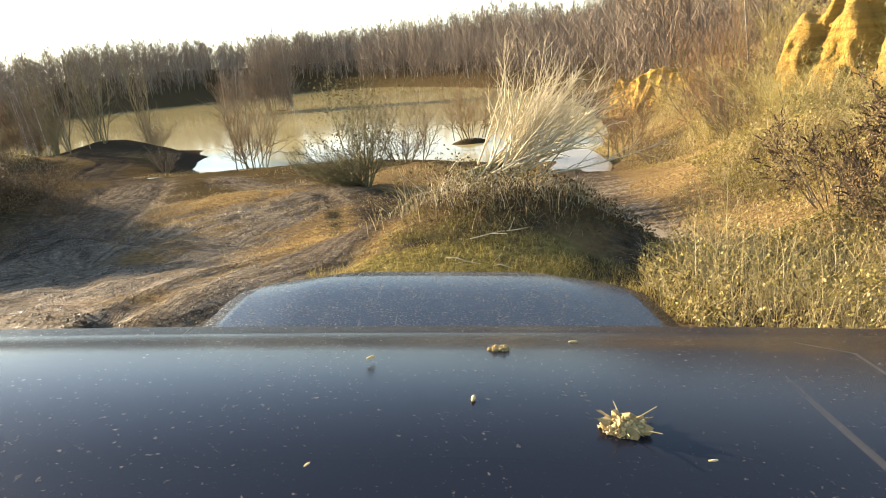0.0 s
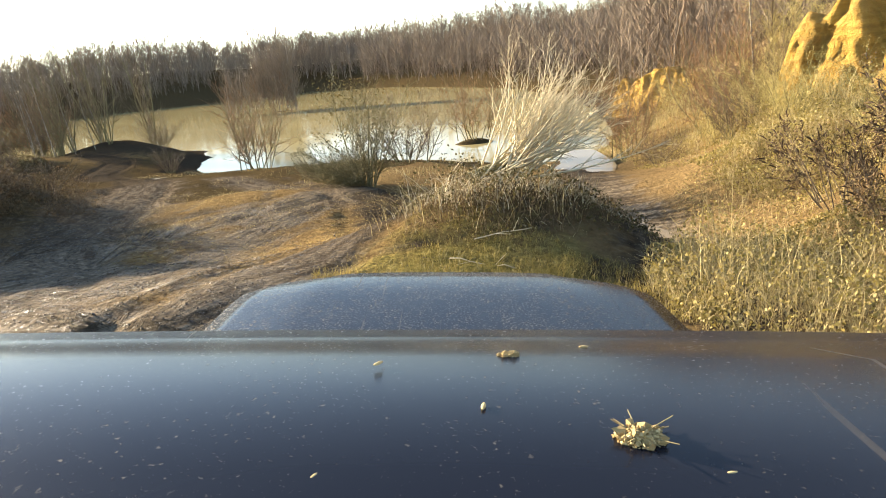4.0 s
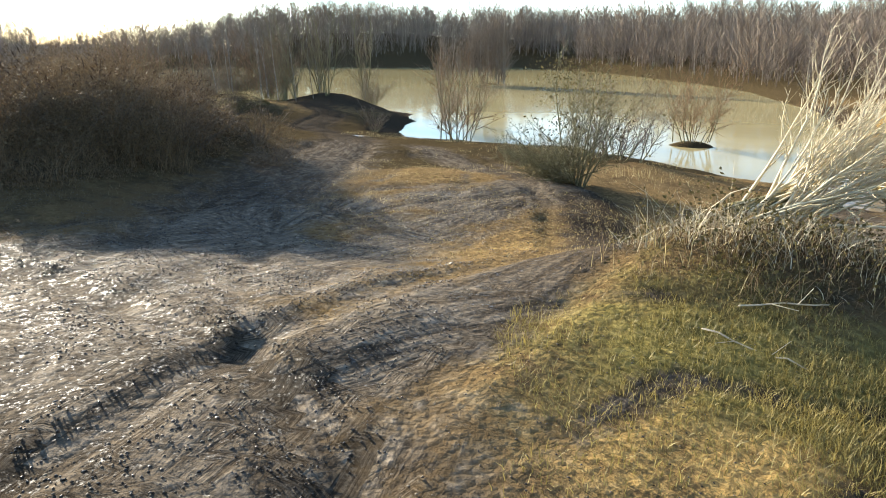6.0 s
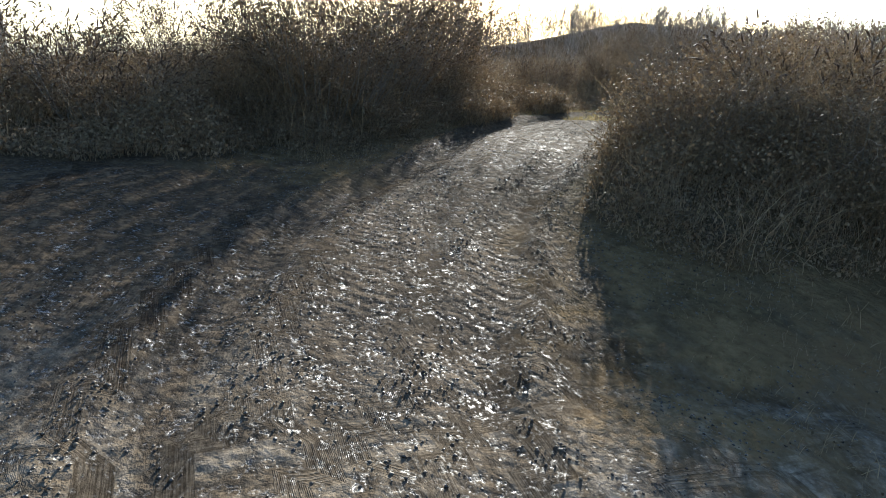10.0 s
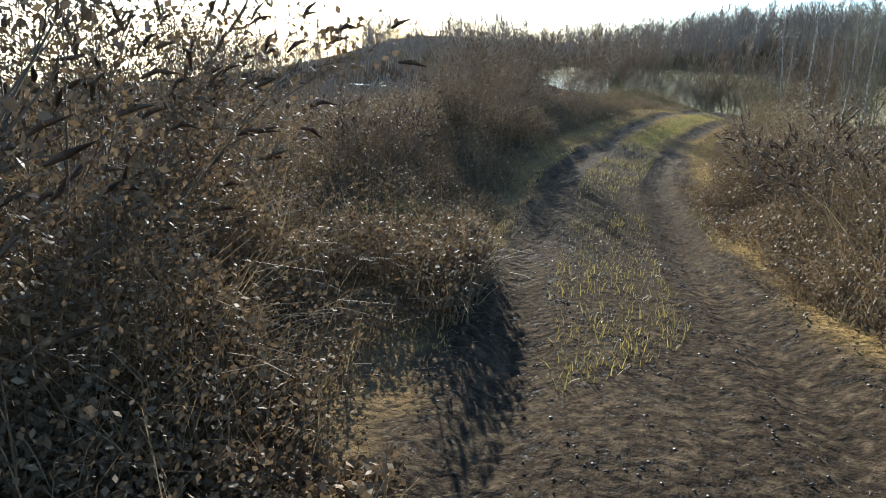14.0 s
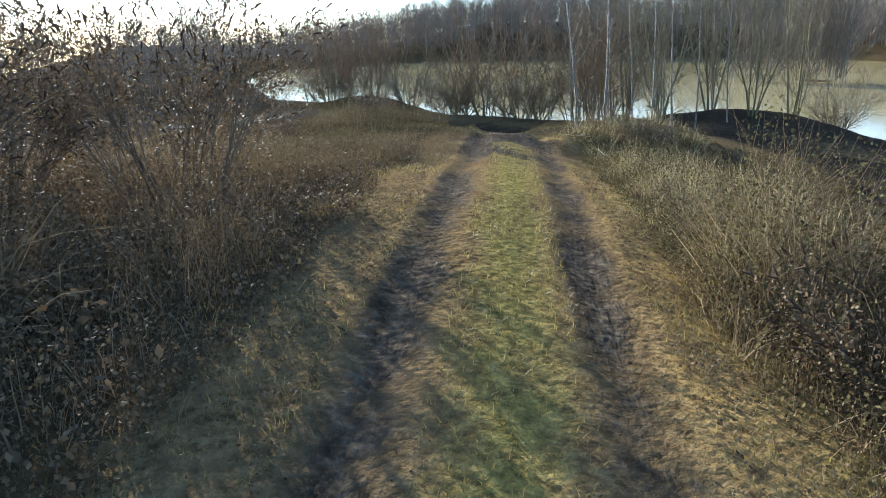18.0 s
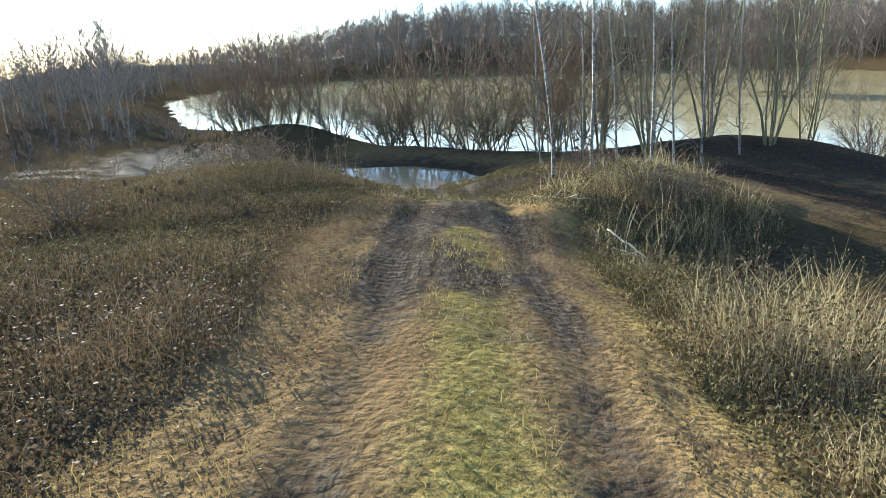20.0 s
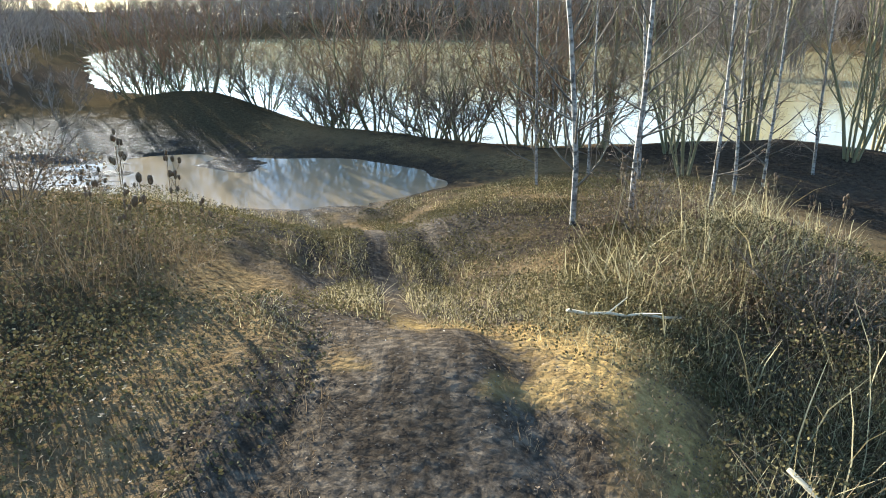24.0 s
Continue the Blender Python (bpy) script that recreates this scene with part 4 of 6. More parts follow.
# ---- undergrowth ----
def thicket(name, rng, spots, label, leaf=None, stem=BROWN, leaf_n=0, blade_n=0, cane_n=0, low=0.3, high=1.0, leaf_size=0.028, blade=STRAW, width=0.010, keep=1.35, lean=0.35):
    """A stand of undergrowth: leaves, dry blades and arching stems over one or more ovals."""
    top, made = None, []
    for kind, count, m in (("leaf", leaf_n, leaf), ("blade", blade_n, blade), ("cane", cane_n, stem)):
        if not count:
            continue
        vs, fs, base = [], [], 0
        for cx, cy, rx, ry, turn, share in spots:
            x, y, g = scatter(rng, int(count * share), cx, cy, rx, ry, turn, keep, True)
            if not len(x):
                continue
            if kind == "leaf":
                dome = 0.55 + 0.9 * (fbm(x, y, 1.1, 2, 7) + 0.35)
                v, f = leaves(rng, x, y, ground_z(x, y) + high * 0.85 * g * dome * np.sqrt(rng.rand(len(x))), leaf_size)
            elif kind == "blade":
                if name == "track_grass":
                    off = np.abs(np.abs(line_dist(x, y, TRACK)[1]) - 0.74) > 0.3
                    x, y, g = x[off], y[off], g[off]
                v, f = blades(rng, x, y, low, high, width, lean, 0.5, g if high > 0.2 else 1.0)
            else:
                v, f = canes(rng, x, y, low, high * 1.2, width * 0.9, 1.0, 4, g)
            vs.append(v)
            fs.append(f + base)
            base += len(v)
        ob = soup(name if not made else {"leaf": "foliage", "blade": "stalk_growth", "cane": "stem_growth"}[kind], np.concatenate(vs), np.concatenate(fs), m)
        if made:
            tagged(ob, kind="stuff").parent = made[0]
        made.append(ob)
    return tagged(made[0], label, "undergrowth", kind="stuff")


rng = np.random.RandomState(41)
# dry reeds and grass beside the start
thicket("dry_reeds", rng, [(4.3, 5.6, 2.5, 3.2, 0, 0.7), (6.3, 10.5, 2.2, 3.4, 10, 0.3)], "tall straw-coloured reeds and dead grass on the bank", GREEN, STRAW, 46000, 17000, 14000, 0.2, 1.0, 0.021, STRAW, 0.006, 0.2, 1.0)
thicket("bank_scrub", rng, [(9, 17, 3.5, 6, 10, 0.45), (8, 26, 3, 6, 0, 0.35), (7.0, 12.8, 2.0, 4.0, -10, 0.4)], "russet and olive scrub on the sandy slope", GREEN, STRAW, 40000, 16000, 9000, 0.3, 1.0, 0.028, STRAW, 0.009, 0.2, 0.5)
# heap under the toppled willow
thicket("brushwood", rng, [(0.9, 8.9, 1.9, 1.2, 0, 0.7), (0.7, 7.9, 1.2, 0.6, 0, 0.12), (-0.4, 8.3, 0.9, 0.7, 0, 0.15), (2.2, 9.0, 0.8, 0.8, 0, 0.15)], "heap of brambles and brown brushwood round the toppled willow", OLIVE, BROWN, 6000, 900, 4200, 0.2, 0.5, 0.024, STRAW, 0.007, 0.2, 0.8)
thicket("dry_sticks", rng, [(0.9, 9.0, 1.5, 0.9, 0, 0.6), (0.8, 8.1, 1.0, 0.5, 0, 0.04), (-0.2, 8.6, 0.8, 0.6, 0, 0.3)], "pale tangled dead sticks on the brushwood heap", None, PALE, 0, 0, 2600, 0.25, 0.65, 0.02, STRAW, 0.008, 0.2)
# short grass
thicket("short_grass", rng, [(-0.1, 6.4, 1.5, 1.7, 0, 0.6), (1.4, 6.0, 1.2, 1.0, 0, 0.25), (-0.3, 4.4, 0.9, 0.7, 0, 0.1)], "short yellow-green grass on the hump", None, BROWN, 0, 40000, 0, 0.03, 0.11, 0.02, GREEN, 0.005, 0.15, 0.8)
# mound of brambles between the two legs of the track
thicket("bramble_mound", rng, [(-12.0, 11.9, 3.3, 3.6, 25, 0.4), (-10.6, 10.4, 1.6, 1.9, 25, 0.15), (-14.4, 16.5, 3.2, 4.5, 28, 0.45)], "dark bramble thicket with withered leaves on the mound", RUST, BROWN, 110000, 5000, 34000, 0.35, 1.25, 0.021, BROWN, 0.008, 1.3, 0.5)
# left of the track
thicket("scrub", rng, [(-34, 20, 9, 14, 20, 0.6), (-30, 5, 8, 8, 0, 0.4)], "brown scrub over the low ground", RUST, BROWN, 60000, 12000, 26000, 0.4, 1.2, 0.036, BROWN, 0.012, 1.5, 0.5)
thicket("bank_reeds", rng, [(-19.5, 3.5, 3.2, 5.5, -10, 1.0)], "brown dead reeds on the steep bank", RUST, BROWN, 30000, 24000, 10000, 0.25, 0.7, 0.022, BROWN, 0.008, 0.8)
# round the end of the track
thicket("dead_herbs", rng, [(-33.4, 36.5, 2.6, 3.4, 25, 0.7), (-31.5, 31, 2.0, 3.0, 25, 0.3)], "dead brown herbs above the pool", OLIVE, BROWN, 60000, 9000, 12000, 0.2, 0.6, 0.017, BROWN, 0.006, 1.7, 0.5)
thicket("bramble_bank", rng, [(-27.6, 40.8, 2.3, 2.8, 20, 0.6), (-27.2, 36.0, 0.6, 2.4, 25, 0.12)], "olive brambles and bleached stalks on the bank", OLIVE, BROWN, 76000, 11000, 15000, 0.2, 0.75, 0.018, STRAW, 0.007, 1.45, 0.7)
thicket("shore_grass", rng, [(-4, 33, 9, 3.5, 0, 0.6), (-14, 36, 4, 3, 0, 0.2), (-3.5, 21, 5, 5, 0, 0.2)], "thin dry grass towards the lake shore", None, BROWN, 0, 18000, 1200, 0.06, 0.25, 0.03, STRAW, 0.007, 1.0)
thicket("track_grass", rng, [(-25.5, 26.5, 2.2, 9.5, 24, 0.7), (-19.5, 15.5, 1.6, 5, 38, 0.3)], "short green and yellow grass between and beside the ruts", None, BROWN, 0, 80000, 0, 0.02, 0.10, 0.02, GREEN, 0.006, 0.0, 0.7)
thicket("bank_thicket", rng, [(-20.4, 9.0, 2.4, 4.2, 25, 0.5), (-19.4, 6.4, 1.3, 1.8, 10, 0.15), (-15.7, 7.3, 1.5, 1.4, 0, 0.5), (-17.2, 9.2, 1.6, 1.5, 0, 0.35), (-16.0, 9.6, 1.4, 0.9, 48, 0.25), (-18.6, 11.8, 1.7, 1.1, 48, 0.35)], "dense dark thicket below the seeding bushes", RUST, BROWN, 84000, 3000, 20000, 0.5, 1.75, 0.024, BROWN, 0.010, 0.95, 0.4)
thicket("bank_thicket", rng, [(-14.7, 4.3, 2.5, 1.9, 10, 0.5), (-15.2, 6.3, 1.7, 1.2, 20, 0.25), (-17.0, 2.0, 2.6, 2.6, 0, 0.35)], "dark tangle of dead docks and brambles at the foot of the bank", RUST, BROWN, 60000, 6000, 15000, 0.4, 1.35, 0.024, BROWN, 0.009, 0.5, 0.5)
thicket("dead_stalks", rng, [(-28.5, 40.2, 1.3, 1.7, 20, 0.10), (-27.4, 38.2, 0.9, 1.6, 20, 0.05), (-27.9, 42.2, 1.5, 1.2, 20, 0.6), (-23.5, 29.5, 0.9, 2.0, 25, 0.4)], "tall bleached dead stalks leaning out of the brambles", None, STRAW, 0, 1700, 520, 0.5, 1.4, 0.03, STRAW, 0.011, 1.4, 0.7)

thicket("dead_grass", rng, [(-7.6, 10.6, 2.8, 2.6, 0, 0.6), (-29.4, 37.0, 1.4, 3.0, 20, 0.4)], "thin brown dead grass on trodden ground", RUST, BROWN, 8000, 14000, 0, 0.04, 0.14, 0.012, BROWN, 0.004, 0.5, 0.8)

# ---- growth along the verges ----
def verge(name, rng, side, r0, r1, o0, o1, high, counts, mats, label, leaf_size=0.019, width=0.007, ramp_up=0.9):
    """Undergrowth along the track, from o0 to o1 m beside its middle; side is 1 for the left."""
    made = []
    pts = np.array(TRACK, float)
    runs = np.concatenate([[0], np.cumsum(np.hypot(*np.diff(pts, axis=0).T))])
    for kind, n, m in zip(("leaf", "cane", "blade"), counts, mats):
        if not n:
            continue
        r, o = rng.uniform(r0, r1, n), o0 + (o1 - o0) * rng.rand(n) ** 1.3
        x, y = np.interp(r, runs, pts[:, 0]), np.interp(r, runs, pts[:, 1])
        e = 0.6
        dx, dy = np.interp(r + e, runs, pts[:, 0]) - np.interp(r - e, runs, pts[:, 0]), np.interp(r + e, runs, pts[:, 1]) - np.interp(r - e, runs, pts[:, 1])
        ln = np.hypot(dx, dy)
        x, y = x - dy / ln * o * side, y + dx / ln * o * side
        edge = o0 + 0.55 * fbm(x, y, 1.3, 2, 3)
        g = np.clip(0.75 + 1.6 * fbm(x, y, 1.3, 3, 6), 0.12, 1.7) * (0.22 + 0.78 * smooth(0, ramp_up, o - edge)) * smooth(0, 1.2, r - r0 + 0.6) * smooth(0, 1.2, r1 - r + 0.6)
        ok = (fbm(x, y, 0.7, 2, 5) > rng.uniform(-0.7, 0.15, n)) & (o > edge) & (line_dist(x, y, TRACK)[0] > min(o0, 1.2))
        x, y, g = x[ok], y[ok], g[ok]
        if kind == "leaf":
            v, f = leaves(rng, x, y, ground_z(x, y) + high * g * rng.rand(len(x)) ** 0.6, leaf_size)
        elif kind == "cane":
            v, f = canes(rng, x, y, 0.5 * high, high * 1.25, width, 0.9, 4, g)
        else:
            v, f = blades(rng, x, y, 0.45 * high, high * 1.1, width, 0.4, 0.6, g)
        ob = soup(name if not made else {"cane": "stem_growth", "blade": "stalk_growth"}[kind], v, f, m)
        if made:
            tagged(ob, kind="stuff").parent = made[0]
        made.append(ob)
    return tagged(made[0], label, "undergrowth", kind="stuff")


rng = np.random.RandomState(47)
verge("bramble_verge", rng, -1, 23, 36, 1.2, 5.0, 1.2, (84000, 24000, 4000), (RUST, BROWN, BROWN), "tall brown bramble thicket pressing on the track")
# this stretch takes the darker RUST leaves so that its shade sits in the colour
verge("reed_verge", rng, -1, 34, 42, 1.5, 5.0, 1.4, (44000, 12000, 3000), (RUST, BROWN, BROWN), "tangled brown reeds and brambles beside the track")
verge("reed_verge", rng, -1, 41, 48, 1.5, 5.0, 1.2, (34000, 9000, 3500), (OLIVE, BROWN, BROWN), "tangled straw-coloured reeds and yellow grass beside the track")
verge("herb_verge", rng, -1, 45, 56, 1.5, 4.2, 0.75, (40000, 12000, 9000), (OLIVE, BROWN, STRAW), "olive brambles and bleached grass beside the track")
verge("herb_verge", rng, 1, 24, 38, 1.3, 6.5, 0.75, (84000, 15000, 6000), (RUST, BROWN, BROWN), "dark dead docks and brambles on the verge")
verge("herb_verge", rng, 1, 37, 53, 1.7, 7.0, 0.6, (74000, 13000, 8000), (RUST, BROWN, BROWN), "brown brambles and dead grass on the low verge")
verge("leaf_litter", rng, 1, 23, 58, 1.05, 2.6, 0.10, (26000, 3000, 26000), (RUST, BROWN, BROWN), "trodden dead leaves and grass along the track", 0.014, 0.005, 0.3)
verge("leaf_litter", rng, -1, 23, 58, 1.05, 2.4, 0.11, (26000, 3000, 30000), (RUST, BROWN, BROWN), "trodden dead leaves and straw along the track", 0.014, 0.005, 0.3)
thicket("sun_thicket", rng, [(-31.2, 24.8, 2.6, 2.6, 20, 0.4), (-28.6, 22.6, 2.0, 2.2, 20, 0.3), (-24.8, 18.6, 1.6, 2.0, 20, 0.3)], "dense dark thicket on the low side of the track", RUST, BROWN, 80000, 2000, 16000, 0.6, 1.7, 0.024, BROWN, 0.010, 1.8, 0.4)
thicket("bramble_litter", rng, [(-30.6, 39.4, 1.7, 1.3, 20, 0.4), (-29.0, 39.2, 1.3, 1.2, 20, 0.25), (-31.4, 36.6, 0.8, 1.6, 20, 0.15), (-31.0, 42.0, 2.6, 1.8, 20, 0.6), (-32.4, 45.6, 2.6, 1.8, 20, 0.6), (-31.0, 48.5, 2.4, 2.0, 20, 0.4), (-33.6, 42.6, 2.0, 2.2, 20, 0.5), (-35.4, 41.4, 2.2, 2.4, 20, 0.5)], "low crushed brambles and straw at the end of the track", OLIVE, STRAW, 26000, 9000, 3500, 0.06, 0.28, 0.016, STRAW, 0.005, 0.15, 0.9)
thicket("bramble_litter", rng, [(-33.2, 41.8, 2.6, 2.2, 20, 0.4), (-31.6, 44.6, 2.6, 2.0, 20, 0.4), (-35.6, 43.4, 1.6, 1.4, 20, 0.15), (-29.6, 46.0, 2.0, 2.0, 20, 0.25)], "brown brambles and dead grass above the pool", OLIVE, BROWN, 34000, 6000, 6000, 0.1, 0.42, 0.017, STRAW, 0.006, 0.3, 0.8)
thicket("stubble", rng, [(-3.2, 11.6, 3.4, 2.6, 20, 0.5), (0.8, 13.2, 2.6, 2.4, 0, 0.25), (-6, 16, 3, 4, 10, 0.35)], "short dry stubble on the open ground", GREEN, BROWN, 5000, 22000, 500, 0.025, 0.09, 0.012, STRAW, 0.004, 0.9, 0.8)


# ---- the car at the start ----
def paint_mat(name, dirt):
    m, n, l, b = mat(name, 0.2, 0.09)
    co = n.new("ShaderNodeTexCoord").outputs["Object"]
    film = noise_node(n, l, 0.35, 4, 0.6, co)
    speck = noise_node(n, l, 0.0022 + 0.005 * dirt, 3, 0.6, co)
    spot = noise_node(n, l, 0.05, 4, 0.7, co)
    mp = n.new("ShaderNodeMapping")
    mp.inputs["Scale"].default_value, mp.inputs["Rotation"].default_value = (90, 2.2, 2.2), (0, 0, 0.5)
    l.new(co, mp.inputs[0])
    scratch = noise_node(n, l, 1.0, 2, 0.5, mp.outputs[0])
    dust = math_node(n, l, "MULTIPLY", ramp(n, l, speck.outputs["Fac"], [(0.645 - 0.085 * dirt, (0, 0, 0)), (0.745 - 0.085 * dirt, (0.6 + 0.2 * dirt,) * 3)]).outputs[0],
                     ramp(n, l, spot.outputs["Fac"], [(0.42, (0.1, 0.1, 0.1)), (0.62, (1, 1, 1))]).outputs[0])
    haze = ramp(n, l, film.outputs["Fac"], [(0.35, (0.003,) * 3), (0.75, (0.035,) * 3)]).outputs[0]
    line = ramp(n, l, scratch.outputs["Fac"], [(0.70, (0, 0, 0)), (0.76, (0.35, 0.35, 0.35))]).outputs[0]
    f = math_node(n, l, "ADD", math_node(n, l, "ADD", dust, haze), math_node(n, l, "MULTIPLY", line, 0.6), True)
    l.new(mix(n, l, f, (0.007, 0.008, 0.013), (0.25, 0.21, 0.15)), b.inputs["Base Color"])
    l.new(math_node(n, l, "ADD", 0.24, math_node(n, l, "MULTIPLY", f, 0.6)), b.inputs["Roughness"])
    b.inputs["Coat Weight"].default_value, b.inputs["Coat Roughness"].default_value = 0.06, 0.2
    return m


def plain(name, col, rough=0.6, metal=0.0, spec=0.4):
    m, n, l, b = mat(name, rough, spec, metal)
    t = noise_node(n, l, 0.06, 4, 0.6, n.new("ShaderNodeTexCoord").outputs["Object"])
    l.new(ramp(n, l, t.outputs["Fac"], [(0.3, tuple(0.75 * c for c in col)), (0.7, tuple(min(1, 1.2 * c) for c in col))]).outputs[0], b.inputs["Base Color"])
    bump(n, l, b, t.outputs["Fac"], 0.15, 0.004)
    return m


PAINT, DUSTY, RUBBER, STEEL = paint_mat("dark scratched paint", 0.0), paint_mat("dark paint speckled with mud", 1.0), plain("black rubber", (0.02, 0.02, 0.02), 0.8), plain("dull steel", (0.35, 0.35, 0.36), 0.4, 0.9)
GLASS, GN, GL, GB = mat("dark car glass", 0.03, 0.6)
GB.inputs["Base Color"].default_value, GB.inputs["Alpha"].default_value = (0.01, 0.012, 0.014, 1), 1.0
LAMP = plain("clear lamp lens", (0.55, 0.56, 0.58), 0.1)
AMBER, TAIL = plain("amber lens", (0.5, 0.18, 0.02), 0.2), plain("red lens", (0.35, 0.02, 0.02), 0.2)
CLOD = stalk_mat("dried yellow mud", (0.20, 0.13, 0.05), (0.50, 0.37, 0.17), 0.95, 0.01)


def loft(rings, closed=True, caps=True):
    """A skin over rings of points, ring by ring."""
    bm = bmesh.new()
    rows = [[bm.verts.new(p) for p in ring] for ring in rings]
    k = len(rows[0])
    for a, b in zip(rows, rows[1:]):
        for i in range(k if closed else k - 1):
            bm.faces.new((a[i], a[(i + 1) % k], b[(i + 1) % k], b[i]))
    if caps and closed:
        bm.faces.new(rows[0][::-1])
        bm.faces.new(rows[-1])
    bmesh.ops.recalc_face_normals(bm, faces=bm.faces)
    return bm


def box(x0, x1, y0, y1, z0, z1, bevel=0.0):
    bm = bmesh.new()
    bmesh.ops.create_cube(bm, size=1, matrix=Matrix.Translation(((x0 + x1) / 2, (y0 + y1) / 2, (z0 + z1) / 2)) @ Matrix.Diagonal((x1 - x0, y1 - y0, z1 - z0, 1)))
    if bevel:
        bmesh.ops.bevel(bm, geom=list(bm.edges), offset=bevel, segments=2, affect="EDGES", profile=0.7)
    return bm


def wheel(parent, x, y):
    hub = new("wheel")
    hub.parent = parent
    hub.location = (x, y, 0.37)
    side = 1 if x > 0 else -1
    prof = [(0.24, -0.11), (0.34, -0.115), (0.37, -0.09), (0.372, 0.0), (0.37, 0.09), (0.34, 0.115), (0.24, 0.11)]
    ang = np.linspace(0, 2 * np.pi, 40, endpoint=False)
    part("tyre", loft([[(w, (r + (0.012 if (i % 2 and abs(w) < 0.1) else 0)) * math.cos(a), (r + (0.012 if (i % 2 and abs(w) < 0.1) else 0)) * math.sin(a)) for r, w in prof] for i, a in enumerate(list(ang) + [ang[0]])], True, False), RUBBER, hub)
    rim = bmesh.new()
    bmesh.ops.create_cone(rim, cap_ends=True, segments=28, radius1=0.245, radius2=0.22, depth=0.16, matrix=Matrix.Rotation(radians(90 * side), 4, "Y"))
    bmesh.ops.create_cone(rim, cap_ends=True, segments=20, radius1=0.09, radius2=0.07, depth=0.05, matrix=Matrix.Translation((0.09 * side, 0, 0)) @ Matrix.Rotation(radians(90 * side), 4, "Y"))
    part("rim", rim, STEEL, hub)


def make_car():
    car = tagged(new("off_road_car"), "dark navy off-road car with a dusty, scratched roof and bonnet", "car")
    # lower body: rings of a half-rounded section from nose to tail
    rings = []
    for y, w, top, low in ((2.62, 0.66, 0.80, 0.50), (2.58, 0.70, 0.93, 0.44), (2.40, 0.77, 0.98, 0.40), (1.80, 0.80, 1.00, 0.40), (1.2, 0.815, 1.02, 0.39), (0.95, 0.875, 1.06, 0.38), (-1.4, 0.875, 1.06, 0.38), (-1.95, 0.85, 1.04, 0.42), (-2.05, 0.78, 0.98, 0.48)):
        rings.append([(-w, y, low + 0.1), (-w, y, top - 0.10), (-w + 0.05, y, top - 0.02), (-w + 0.12, y, top), (w - 0.12, y, top), (w - 0.05, y, top - 0.02), (w, y, top - 0.10), (w, y, low + 0.1), (w - 0.1, y, low), (-w + 0.1, y, low)])
    part("body", loft(rings), PAINT, car)
    # bonnet: crowned panel with rounded front corners
    rings = []
    for i, y in enumerate(np.linspace(0.98, 2.47, 16)):
        f = max(0.0, (y - 2.18) / 0.29)
        half = 0.815 - 0.05 * (y - 0.98) - 0.18 * f**2.6
        row = []
        for u in np.linspace(-1, 1, 21):
            z = 1.160 - 0.010 * (y - 0.98) - 0.022 * f**2.2 - 0.020 * abs(u) ** 3.2 + 0.010 * smooth(0.80, 0.72, abs(u)) - 0.010 * smooth(0.95, 1.0, abs(u))
            row.append((half * u, y, float(z)))
        rings.append(row + [(half * 0.985, y, 1.02), (-half * 0.985, y, 1.02)])
    part("bonnet", loft(rings), DUSTY, car, "dusty dark bonnet speckled with dry mud")
    # roof: shallow crown that turns down at its front edge
    rings = []
    for y in [-1.72, -1.6, -1.0, -0.4, 0.0, 0.18, 0.265, 0.31, 0.338, 0.352]:
        drop = 0.027 * smooth(0.245, 0.352, y) + 0.035 * smooth(-1.5, -1.72, y)
        row = []
        for u in np.linspace(-1, 1, 23):
            row.append((0.665 * u, y, float(1.822 - 0.012 * u * u - 0.05 * abs(u) ** 9 - drop + 0.004 * (1 - u * u))))
        rings.append(row + [(0.665, y, 1.735), (-0.665, y, 1.735)])
    part("roof", loft(rings), PAINT, car, "dark glossy roof with fine scratches")
    part("roof_edge", box(-0.64, 0.64, 0.355, 0.372, 1.757, 1.778, 0.006), RUBBER, car, "black rubber strip above the windscreen")
    # cabin glass and pillars
    part("windscreen", loft([[(-0.70, 1.02, 1.12), (0.70, 1.02, 1.12), (0.70, 1.00, 1.10), (-0.70, 1.00, 1.10)], [(-0.60, 0.375, 1.762), (0.60, 0.375, 1.762), (0.60, 0.355, 1.742), (-0.60, 0.355, 1.742)]]), GLASS, car)
    part("rear_window", loft([[(-0.66, -1.98, 1.10), (0.66, -1.98, 1.10), (0.66, -1.95, 1.10), (-0.66, -1.95, 1.10)], [(-0.58, -1.74, 1.74), (0.58, -1.74, 1.74), (0.58, -1.70, 1.74), (-0.58, -1.70, 1.74)]]), GLASS, car)
    for s in (-1, 1):
        for y0, y1, k0, k1 in ((0.92, -0.22, 0.32, -0.22), (-0.30, -1.18, -0.30, -1.18), (-1.26, -1.90, -1.26, -1.66)):
            part("side_window", loft([[(s * 0.835, y0, 1.08), (s * 0.835, y1, 1.08), (s * 0.815, y1, 1.08), (s * 0.815, y0, 1.08)], [(s * 0.665, k0, 1.73), (s * 0.665, k1, 1.73), (s * 0.645, k1, 1.73), (s * 0.645, k0, 1.73)]]), GLASS, car)
        for y, k, w in ((1.0, 0.36, 0.05), (-0.26, -0.26, 0.045), (-1.22, -1.22, 0.045), (-1.95, -1.70, 0.06)):
            part("pillar", loft([[(s * 0.845, y + w, 1.05), (s * 0.845, y - w, 1.05), (s * 0.805, y - w, 1.05), (s * 0.805, y + w, 1.05)], [(s * 0.672, k + w, 1.77), (s * 0.672, k - w, 1.77), (s * 0.632, k - w, 1.77), (s * 0.632, k + w, 1.77)]]), PAINT, car)
